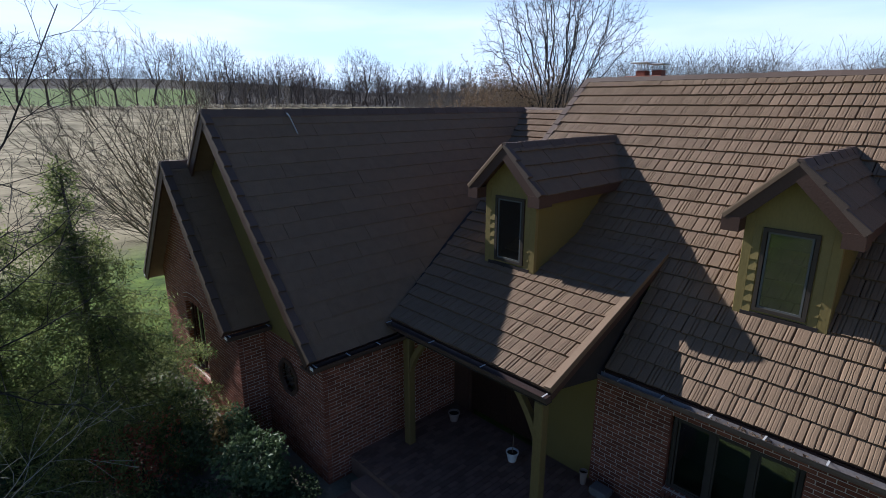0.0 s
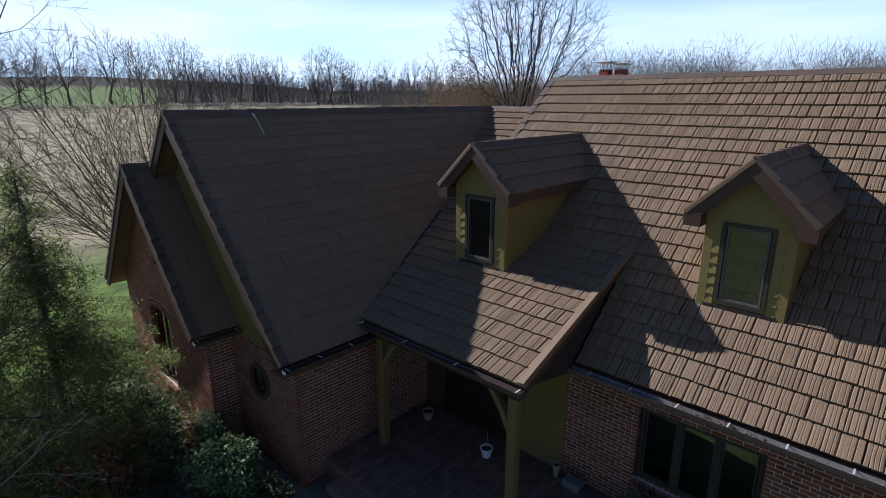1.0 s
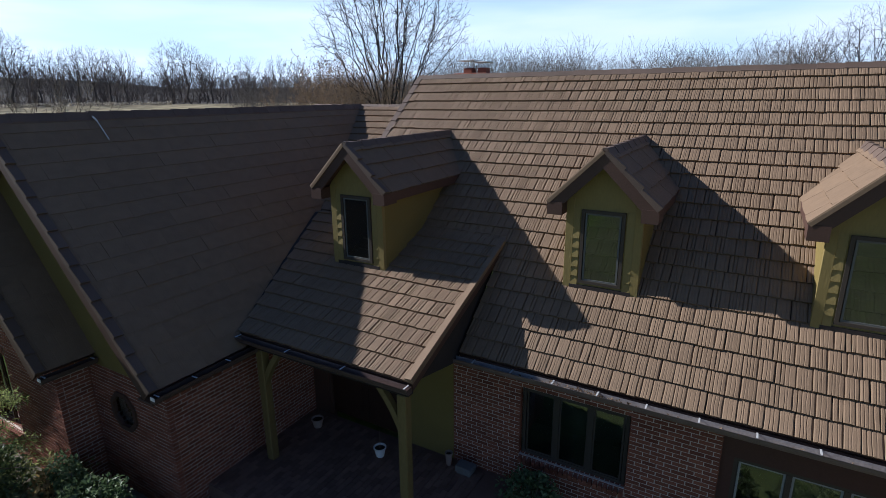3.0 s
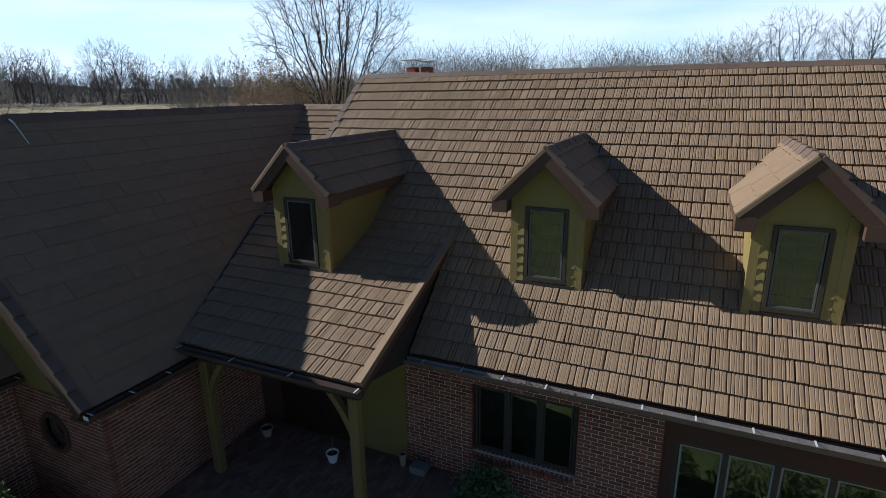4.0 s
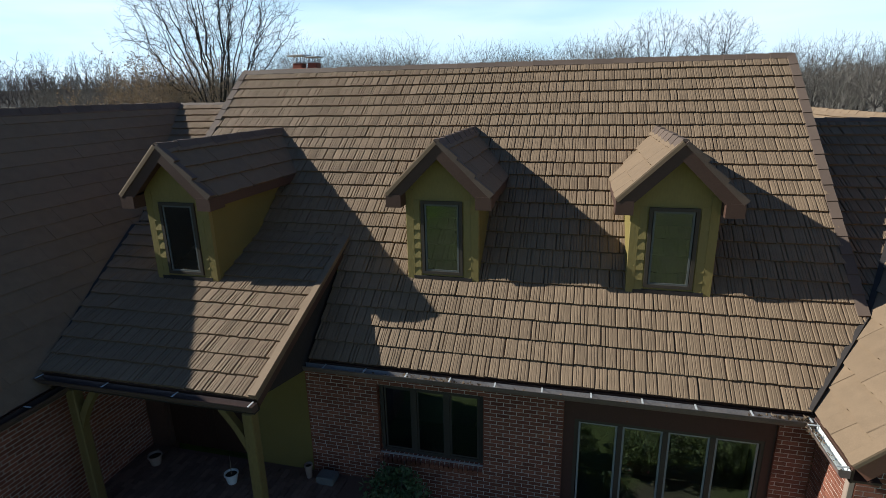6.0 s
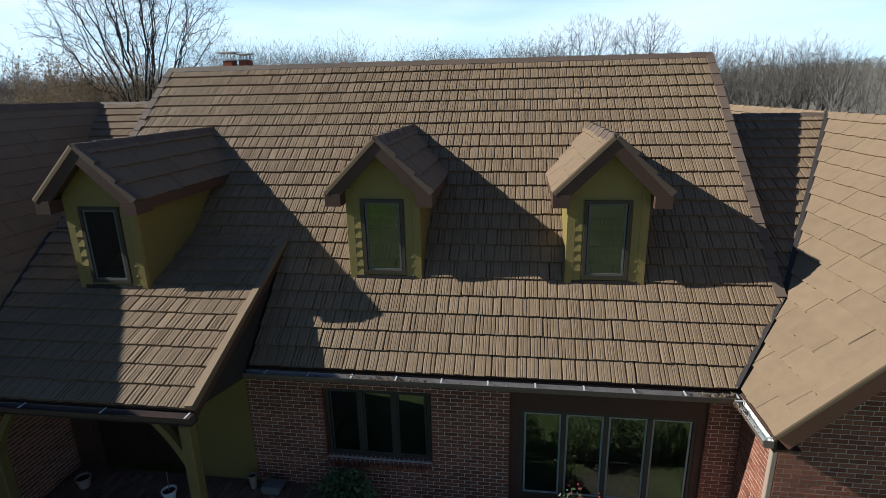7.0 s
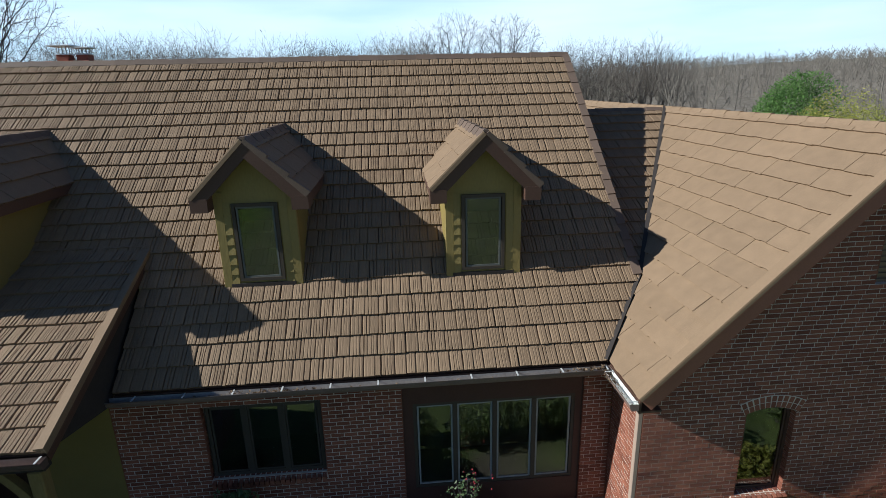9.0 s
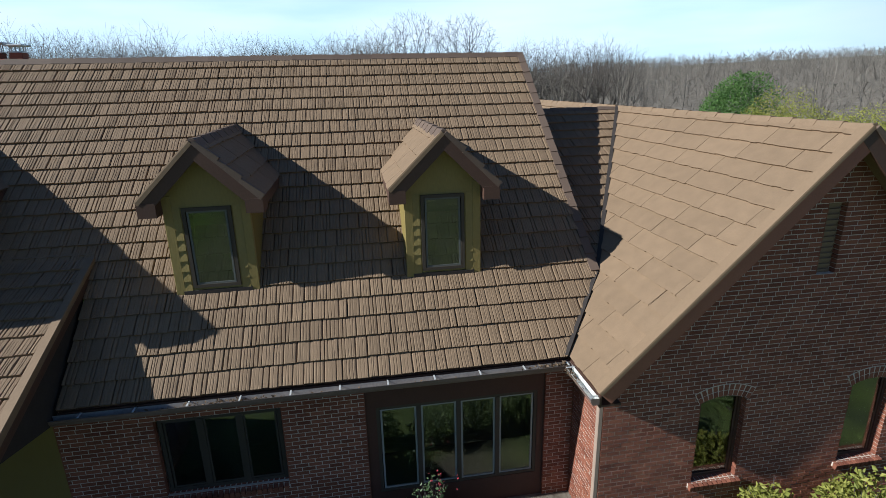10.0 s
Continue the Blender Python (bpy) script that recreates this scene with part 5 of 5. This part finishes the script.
def leaf_mesh(name, spots, size, mat, seed, fold=0.25, long=1.6, hang=0.0):
    """Small folded leaves at the given spots."""
    rnd = random.Random(seed)
    verts, faces = [], []
    for p in spots:
        d = Vector((rnd.gauss(0, 1), rnd.gauss(0, 1), rnd.gauss(0, 0.8) - hang)).normalized()
        s = d.cross(Vector((rnd.gauss(0, 1), rnd.gauss(0, 1), rnd.gauss(0, 1)))).normalized()
        n = d.cross(s)
        z = size * rnd.uniform(0.6, 1.4)
        b = len(verts)
        verts += [p, p + d * z * long * 0.5 + s * z * 0.5 + n * z * fold, p + d * z * long, p + d * z * long * 0.5 - s * z * 0.5 + n * z * fold]
        faces += [(b, b + 1, b + 2), (b, b + 2, b + 3)]
    me = bpy.data.meshes.new(name)
    me.from_pydata([tuple(v) for v in verts], [], faces)
    me.materials.append(mat)
    return me


def bare_tree(seed, at, height, label, leaves=0, leaf_mat=None, bark=None, group="", leaf_size=0.06, coarse=False, grown=branches, **kw):
    limbs = grown(seed, height, **kw)
    t = thing("tree", label, "tree", at, group)
    part("trunk", limb_mesh("trunk", limbs, bark or BARK, high=1), None, t)
    part("crown", limb_mesh("crown", limbs, bark or BARK, low=2, coarse=coarse), None, t)
    if leaves:
        rnd = random.Random(seed)
        tips = [pts[i] + Vector((rnd.gauss(0, 0.05), rnd.gauss(0, 0.05), rnd.gauss(0, 0.05))) for pts, rad, level in limbs if level >= 2 for i in range(1, len(pts))]
        rnd.shuffle(tips)
        part("foliage", leaf_mesh("foliage", tips[:leaves], leaf_size, leaf_mat or DEADLEAF, seed), None, t)
    return t


def polar(az, r, lift=0.0):
    x, y = r * math.sin(radians(az)), r * math.cos(radians(az))
    return (x, y, land(x, y) + lift)


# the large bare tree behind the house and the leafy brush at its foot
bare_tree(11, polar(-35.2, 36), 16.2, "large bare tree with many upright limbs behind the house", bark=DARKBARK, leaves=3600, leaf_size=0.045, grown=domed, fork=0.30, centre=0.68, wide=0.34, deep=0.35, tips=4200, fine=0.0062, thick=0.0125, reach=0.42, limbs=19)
for i, (az, r, h) in enumerate(((-41.5, 35, 8.5), (-39.0, 34, 8.6), (-43.6, 38, 7.8), (-37.0, 37, 8.8))):
    bare_tree(12 + i, polar(az, r), h, "brush with dry tan leaves behind the roof", bark=TWIG, leaves=1900, leaf_size=0.07, group="brush behind the roof", stems=9, fan=0.5, kids=(8, 5, 3), fine=0.008, thick=0.007)

# trees along the field's edge and far woods
TREES = [domed(100, 12.0, 0.22, 0.62, 0.36, 0.40, 800, 0.019, 0.013, 0.3, limbs=8),
         domed(101, 12.4, 0.28, 0.64, 0.31, 0.38, 700, 0.019, 0.013, 0.3, limbs=7),
         domed(102, 12.2, 0.34, 0.66, 0.29, 0.36, 560, 0.019, 0.013, 0.35, limbs=6)]
rnd = random.Random(77)
protos = []
for i, limbs in enumerate(TREES):
    t = thing("tree", "bare deciduous tree at the edge of the field", "tree", (0, 0, -200), "bare trees along the field")
    part("trunk", limb_mesh("trunk", limbs, BARK, sides=(6, 4, 3), high=1), None, t)
    part("crown", limb_mesh("crown", limbs, BARK, low=2, coarse=True), None, t)
    protos.append(t)
# kind, bearing, range, size
spots = [(0, -77.2, 200, 2.0), (1, -74.0, 202, 1.95), (2, -71.6, 205, 1.75), (0, -69.0, 204, 1.85), (1, -67.6, 207, 1.8), (2, -64.8, 205, 1.4), (2, -63.2, 200, 1.45), (2, -62.0, 205, 1.5),
         (1, -59.8, 205, 1.4), (0, -56.0, 202, 1.6), (1, -54.5, 205, 1.65), (2, -52.6, 207, 1.35), (0, -49.4, 210, 1.3), (1, -46.5, 205, 1.35), (2, -44.5, 205, 1.2),
         (0, -80.5, 203, 1.7), (1, -84, 200, 1.8), (2, -82.2, 206, 1.6), (2, -78.8, 212, 1.3), (2, -75.6, 214, 1.2), (0, -88, 205, 1.8), (2, -65.9, 240, 1.5), (0, -53.3, 240, 1.4), (2, -60.9, 230, 1.6)]
for i, (kind, az, r, s) in enumerate(spots):
    m = Matrix.Translation(polar(az, r)) @ Matrix.Rotation(rnd.uniform(0, 6.3), 4, "Z") @ Matrix.Diagonal((s * rnd.uniform(0.9, 1.15), s, s * 0.97, 1))
    if protos[kind].matrix_basis.translation.z < -100:
        protos[kind].matrix_basis = m
    else:
        copy_thing(protos[kind], Matrix()).matrix_basis = m


def wood(name, label, count, place, seed, tall=(8, 13), detail=(9, 5, 3), mat=None, fine=0.0022, clear=0.3, angle=44, stems=1, fan=0.0, share=0.46, up=0.07, round_crown=False):
    """Far woods: many small bare trees in one mesh."""
    rnd = random.Random(seed)
    kinds = []
    for i in range(6):
        if round_crown:
            limbs = domed(seed * 10 + i, 1.0, rnd.uniform(0.22, 0.34), 0.66, rnd.uniform(0.26, 0.36), 0.34, 560, fine, 0.011, 0.25, limbs=9)
        else:
            limbs = branches(seed * 10 + i, 1.0, stems=stems, fan=fan, kids=detail, angle=angle, clear=clear * rnd.uniform(0.7, 1.3), share=share, thick=0.012, fine=fine, up=up)
        vs, fs = [], []
        for pts, rad, level in limbs:
            b = len(vs)
            if level >= len(detail):                      # a fine twig: one sliver
                d = Vector((rnd.gauss(0, 1), rnd.gauss(0, 1), rnd.gauss(0, 1))).normalized() * rad[0]
                vs += [pts[0] - d, pts[0] + d, pts[-1] + d * 0.5, pts[-1] - d * 0.5]
                fs.append((b, b + 1, b + 2, b + 3))
                continue
            pts = [pts[0], pts[len(pts) // 2], pts[-1]] if level < 2 else [pts[0], pts[-1]]
            for j, p in enumerate(pts):
                r = rad[0] + (rad[-1] - rad[0]) * j / (len(pts) - 1)
                for k in range(3):
                    vs.append(p + Vector((r * math.cos(k * 2.094), r * math.sin(k * 2.094), 0)))
            for j in range(len(pts) - 1):
                for k in range(3):
                    a, c = b + j * 3 + k, b + j * 3 + (k + 1) % 3
                    fs.append((a, c, c + 3, a + 3))
        kinds.append((np.array([tuple(v) for v in vs]), np.array(fs)))
    V, F, base = [], [], 0
    for _ in range(count):
        x, y = place(rnd)
        v, f = kinds[rnd.randrange(6)]
        h, a = rnd.uniform(*tall), rnd.uniform(0, 6.3)
        c, s = math.cos(a), math.sin(a)
        w = h * rnd.uniform(0.8, 1.25)
        p = np.stack([(v[:, 0] * c - v[:, 1] * s) * w + x, (v[:, 0] * s + v[:, 1] * c) * w + y, v[:, 2] * h + land(x, y) - 0.3], 1)
        V.append(p)
        F.append(f + base)
        base += len(p)
    V, F = np.concatenate(V), np.concatenate(F)
    me = bpy.data.meshes.new(name)
    me.from_pydata(V.tolist(), [], F.tolist())
    me.materials.append(mat or FARBARK)
    return tagged(new(name, me), label, "woods", kind="stuff")


def ring(az0, az1, r0, r1):
    def place(rnd):
        az, r = rnd.uniform(az0, az1), math.sqrt(rnd.uniform(r0 * r0, r1 * r1))
        return r * math.sin(radians(az)), r * math.cos(radians(az))
    return place


wood("woods", "bare grey-brown winter woods behind the house", 130, ring(-30, 4, 68, 112), 3, (13.0, 14.8), (1, 1), FARBARK, fine=0.0010, round_crown=True)
wood("woods", "bare grey-brown winter woods beside the hill", 95, ring(2, 29, 72, 118), 13, (9.6, 12.2), (1, 1), fine=0.0009, round_crown=True)
wood("woods", "bare winter woods beyond the brush", 110, ring(-50, -28, 80, 170), 14, (7.5, 10.6), (1, 1), fine=0.0014, round_crown=True)
wood("woods", "bare winter woods covering the hillside", 950, ring(12, 66, 75, 340), 4, (6, 10), (9, 4, 2), fine=0.0042, clear=0.08, angle=56)
wood("woods", "far bare woods on the hill", 900, ring(10, 66, 320, 700), 15, (8, 12), (6, 3, 2), fine=0.0085, clear=0.06, angle=58)
wood("woods", "far bare woods on the hill's crest", 1300, ring(8, 66, 600, 860), 16, (5, 8), (6, 4, 2), fine=0.0095, clear=0.04, angle=60)
wood("woods", "bare winter woods along the field's far edge", 950, ring(-70.5, -28, 204, 480), 6, (7, 15), (8, 3, 2), BACKLITWOOD, fine=0.0055, clear=0.10, angle=55)
wood("woods", "far dark woods across the fields", 650, ring(-98, -28, 478, 620), 5, (7, 14), (7, 3, 2), BACKLITWOOD, fine=0.008, clear=0.08, angle=58)
wood("brush", "low dark brush along the edge of the woods", 320, ring(-70.5, -33, 196, 216), 7, (1.5, 5.0), (5, 3, 1), BACKLITWOOD, fine=0.014, clear=0.05, stems=2, fan=0.7)
wood("brush", "low bare brush under the hillside woods", 130, ring(14, 66, 60, 250), 8, (1.5, 4.5), (5, 3, 1), FARBARK, fine=0.010, clear=0.05, stems=2, fan=0.7)

# a low line of pale dry weeds where the field ends
rnd = random.Random(9)
weeds = []
for _ in range(900):
    az, r = rnd.uniform(-88, -56.2), rnd.uniform(193, 197)
    x, y, z = polar(az, r)
    clump = 0.5 + 0.5 * noise.noise((az * 1.7, 0.3, 0))
    for _ in range(5):
        weeds.append(Vector((x + rnd.gauss(0, 0.3), y + rnd.gauss(0, 0.3), z + rnd.random() * (0.35 + 1.0 * clump))))
tagged(new("dry_weeds", leaf_mesh("dry_weeds", weeds, 0.32, PALEWEED, 5, long=1.6)), "low line of pale dry weeds where the field ends", "weeds", kind="stuff")


# ---- planting round the house ----
def blob_spots(rnd, n, rx, ry, rz, rough=0.5, hollow=0.42):
    """Spots for leaves inside an uneven rounded crown, more of them near its outside."""
    lumps = [(Vector((rnd.gauss(0, 1), rnd.gauss(0, 1), rnd.gauss(0, 1))).normalized(), rnd.uniform(-rough, rough)) for _ in range(14)]
    out = []
    for _ in range(n):
        d = Vector((rnd.gauss(0, 1), rnd.gauss(0, 1), rnd.gauss(0, 1))).normalized()
        f = 1 + sum(w * max(0, d.dot(c)) ** 6 for c, w in lumps)
        f *= hollow + (1 - hollow) * rnd.random() ** 0.6
        out.append(Vector((d.x * rx * f, d.y * ry * f, d.z * rz * f)))
    return out


def shrub(seed, at, rx, ry, h, mat, label, n=1500, size=0.05, long=1.6, twigs=14, category="shrub", rough=0.5, hollow=0.42):
    rnd = random.Random(seed)
    t = thing("shrub", label, category, at)
    bm = bmesh.new()
    for _ in range(twigs):
        a, f = rnd.uniform(0, 6.3), rnd.uniform(0.2, 0.9)
        tip = Vector((math.cos(a) * rx * f, math.sin(a) * ry * f, h * rnd.uniform(0.6, 1.0)))
        tube(bm, [(0.05 * math.cos(a), 0.05 * math.sin(a), 0), tip * 0.5 + Vector((0, 0, h * 0.1)), tip], [0.014, 0.009, 0.004], 4)
    part("stem", bm, BARK, t)
    spots = [p + Vector((0, 0, h * 0.52)) for p in blob_spots(rnd, n, rx, ry, h * 0.5, rough, hollow)]
    part("foliage", leaf_mesh("foliage", spots, size, mat, seed, long=long), None, t)
    return t


def conifer(seed, at, height, width, mat, label, n_whorl=26, dense=20, size=0.09, lean=0.0):
    """A soft evergreen: a trunk, drooping boughs and many small sprays."""
    rnd = random.Random(seed)
    t = thing("conifer", label, "tree", at)
    bm = bmesh.new()
    tube(bm, [(0, 0, 0), (lean * 0.4, 0, height * 0.5), (lean, 0, height)], [height * 0.016, height * 0.01, 0.01], 7)
    part("trunk", bm, BARK, t)
    limbs, spots = [], []
    for i in range(n_whorl):
        f = 0.06 + 0.93 * i / n_whorl
        for _ in range(rnd.randint(3, 5) if f < 0.8 else 2):
            a = rnd.uniform(0, 6.3)
            l = width * (1 - f) ** 0.95 * rnd.uniform(0.4, 1.15) + 0.06
            p = Vector((lean * f, 0, height * f))
            mid = p + Vector((math.cos(a) * l * 0.5, math.sin(a) * l * 0.5, l * 0.08))
            tip = p + Vector((math.cos(a) * l, math.sin(a) * l, -l * rnd.uniform(0.05, 0.3)))
            limbs.append(([p, mid, tip], [0.012, 0.008, 0.003], 2))
            for _ in range(int(dense * (0.12 + 1.15 * l))):
                g = rnd.random() ** 0.7
                base = p.lerp(mid, g * 2) if g < 0.5 else mid.lerp(tip, g * 2 - 1)
                w = 0.15 * l * (1.1 - g) + 0.035
                spots.append(base + Vector((rnd.gauss(0, w), rnd.gauss(0, w), rnd.gauss(-0.03, 0.09))))
    part("crown", limb_mesh("crown", limbs, BARK), None, t)
    part("foliage", leaf_mesh("foliage", spots, size, mat, seed, fold=0.15, long=4.5, hang=0.5), None, t)
    return t


conifer(31, (-10.85, 1.55, 0), 5.95, 2.7, CONIFER, "feathery green conifer beside the brick gable", n_whorl=50, dense=250, size=0.019, lean=-0.2)
conifer(32, (-11.5, 0.2, 0), 6.0, 2.5, CONIFER, "feathery conifer with bronzed tips", n_whorl=40, dense=220, size=0.019)
shrub(33, (-8.25, 3.3, 0), 0.85, 0.62, 0.98, BROADLEAF, "rounded evergreen shrub with glossy leaves by the brick corner", 2600, 0.055)
shrub(34, (-9.6, 1.65, 0), 0.66, 0.58, 1.22, REDLEAF, "russet shrub in the planting bed", 2000, 0.045)
shrub(35, (-10.9, 2.7, 0), 1.0, 0.75, 1.15, BROADLEAF, "dark evergreen shrub below the gable window", 2600, 0.06)
shrub(36, (-10.3, -0.1, 0), 0.9, 0.8, 1.2, JUNIPER, "dark juniper in the planting bed", 3200, 0.05)
shrub(37, (-12.5, 0.7, 0), 1.1, 0.9, 1.5, JUNIPER, "dark juniper beside the conifers", 2600, 0.045)
shrub(38, (-9.55, 3.25, 0), 0.35, 0.28, 0.75, STRAW, "thin straw-coloured grasses at the brick corner", 260, 0.06, 3.0)
shrub(39, (6.15, 5.85, 0), 0.6, 0.5, 1.0, YELLOWLEAF, "yellow-green shrub below the arched window", 1700, 0.055)
shrub(40, (7.45, 5.7, 0), 0.75, 0.5, 0.98, YELLOWLEAF, "yellow-green shrub beside the gable wall", 1900, 0.055)
rose = shrub(41, (1.2, 7.1, 0), 0.36, 0.25, 1.0, BROADLEAF, "small rose bush with red blooms under the window", 210, 0.035, twigs=10)
rnd = random.Random(3)
spires = [(rnd.gauss(0.14, 0.14), rnd.gauss(0, 0.08)) for _ in range(5)]
part("bloom", leaf_mesh("bloom", [Vector((x + rnd.gauss(0, 0.02), y + rnd.gauss(0, 0.02), rnd.uniform(0.55, 1.02))) for x, y in spires for _ in range(6)], 0.03, material("red_petals", (0.22, 0.02, 0.03), 0.6, 0.3, 4, 20, 0), 3, long=1.0), None, rose)["kind"] = "stuff"
shrub(42, (-2.3, 7.12, 0), 0.5, 0.28, 1.12, BROADLEAF, "dark evergreen shrub under the casement window", 1300, 0.05)

shrub(43, (-9.75, 2.55, 0), 0.75, 0.6, 0.85, BROADLEAF, "low dark evergreen shrub between the larger shrubs", 1500, 0.05)
shrub(44, (-8.75, 1.75, 0), 0.6, 0.5, 0.55, JUNIPER, "low spreading juniper at the edge of the bed", 1400, 0.045)
shrub(45, (-8.0, 2.3, 0), 0.6, 0.5, 0.5, JUNIPER, "low spreading juniper at the edge of the bed", 1400, 0.045)

shrub(47, (-7.65, 3.05, 0), 0.5, 0.45, 0.4, JUNIPER, "low spreading juniper at the edge of the bed", 1100, 0.04)
shrub(48, (-7.35, 2.2, 0), 0.55, 0.45, 0.4, JUNIPER, "low spreading juniper at the edge of the bed", 1100, 0.04)

shrub(50, (-9.2, 3.42, 0), 0.42, 0.3, 1.05, BROADLEAF, "narrow dark evergreen shrub in the brick corner", 1500, 0.05)
# added to cover a sunlit strip of ground that should look dark
shrub(49, (-7.45, 3.7, 0), 0.5, 0.35, 0.4, JUNIPER, "low juniper added over the sunlit ground beside the porch steps", 1000, 0.04)

# unseen shrubs in front of the house, below the eye, added for the panes to reflect
for i, (x, y, r, h) in enumerate(((0.5, 5.75, 0.42, 0.75), (1.4, 5.9, 0.45, 0.7), (2.3, 5.7, 0.45, 0.85), (3.2, 5.6, 0.4, 0.7), (-0.9, 5.7, 0.45, 0.6), (5.4, 4.2, 0.6, 0.9), (7.9, 4.0, 0.6, 0.9))):
    shrub(60 + i, (x, y, 0), r, r * 0.8, h, GARDENLEAF, "unseen green shrub added for the window reflections", 900, 0.05)

# bare shrubs and trees near the left wing
bare_tree(51, (-20.2, 6.9, 0), 9.4, "bare many-stemmed small tree behind the small gable", bark=THICKET, stems=22, fan=0.8, kids=(11, 6, 3), angle=28, up=0.02, wob=0.05, thick=0.006, fine=0.0075, clear=0.25, share=0.42, way=(-0.15, -0.22, 1))
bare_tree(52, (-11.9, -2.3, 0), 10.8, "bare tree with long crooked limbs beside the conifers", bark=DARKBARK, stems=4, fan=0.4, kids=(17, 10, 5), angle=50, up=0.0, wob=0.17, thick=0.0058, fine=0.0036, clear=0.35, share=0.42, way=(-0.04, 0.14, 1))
shrub(53, polar(37.4, 26), 1.65, 1.65, 7.05, PINELEAF, "rounded bright green pine behind the gabled wing", 26000, 0.040, 3.0, category="tree", rough=0.3, hollow=0.6)
for i, (az, r, w, h) in enumerate(((40.2, 24, 1.5, 5.75), (42.5, 23, 1.4, 5.6), (44.8, 24, 1.7, 5.9), (47.5, 24, 1.6, 5.8), (50.5, 24, 1.8, 6.0))):
    shrub(70 + i, polar(az, r), w, w, h, YELLOWLEAF, "tall yellow-green shrub behind the gabled wing", 15000, 0.033, 2.2, rough=0.3, hollow=0.6)
for i, (az, r, h) in enumerate(((7.1, 76, 15.8), (12.0, 77, 16.0), (3.4, 84, 13.8))):
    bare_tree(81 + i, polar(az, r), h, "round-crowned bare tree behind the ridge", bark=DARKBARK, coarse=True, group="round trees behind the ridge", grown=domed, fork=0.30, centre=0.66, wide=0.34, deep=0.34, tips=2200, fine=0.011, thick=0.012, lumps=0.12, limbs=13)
# taller trees in the near edge of the woods
rnd = random.Random(21)
edge = [bare_tree(90 + i, polar(16.5 + i * 1.1, 82 + 5 * i), 12.0 + 0.6 * i, "tall bare tree in the edge of the woods", bark=BARK, coarse=True, group="trees in the edge of the woods", grown=domed, fork=0.34, centre=0.65, wide=0.27, deep=0.34, tips=900, fine=0.010, thick=0.010, lumps=0.3, limbs=9) for i in range(3)]
for i in range(3, 13):
    o = copy_thing(edge[i % 3], Matrix())
    s = rnd.uniform(0.85, 1.08)
    o.matrix_basis = Matrix.Translation(polar(16.5 + i * 0.95 + rnd.uniform(-0.3, 0.3), rnd.uniform(76, 98))) @ Matrix.Rotation(i * 1.7, 4, "Z") @ Matrix.Diagonal((s, s, s, 1))
bare_tree(54, (-8.9, -1.3, 0), 4.2, "bare shrub with long pale twigs in the planting bed", bark=PALETWIG, stems=3, fan=0.6, kids=(6, 3), angle=34, up=-0.02, wob=0.12, thick=0.0035, fine=0.0038, clear=0.4, share=0.42, way=(0.0, 0.75, 1))

# dry leaves caught in the gutter
rnd = random.Random(31)
litter = [Vector((rnd.gauss(-1.55, 0.35), 7.015 + rnd.uniform(-0.025, 0.025), 2.69 + rnd.uniform(0, 0.04))) for _ in range(120)]
litter += [Vector((rnd.uniform(-3.4, 3.2), 7.02 + rnd.uniform(-0.02, 0.02), 2.68)) for _ in range(60)]
litter += [Vector((3.28 - abs(rnd.gauss(0, 0.25)), 7.015 + rnd.uniform(-0.025, 0.025), 2.70 + rnd.uniform(0, 0.05))) for _ in range(90)]
litter += [Vector((3.23 + rnd.uniform(-0.04, 0.05), 6.95 - abs(rnd.gauss(0, 0.3)), 2.69 + rnd.uniform(0, 0.04))) for _ in range(60)]
tagged(new("leaf_litter", leaf_mesh("leaf_litter", litter, 0.03, DEADLEAF, 8)), "dry leaves lying in the gutter", "leaves", kind="stuff")
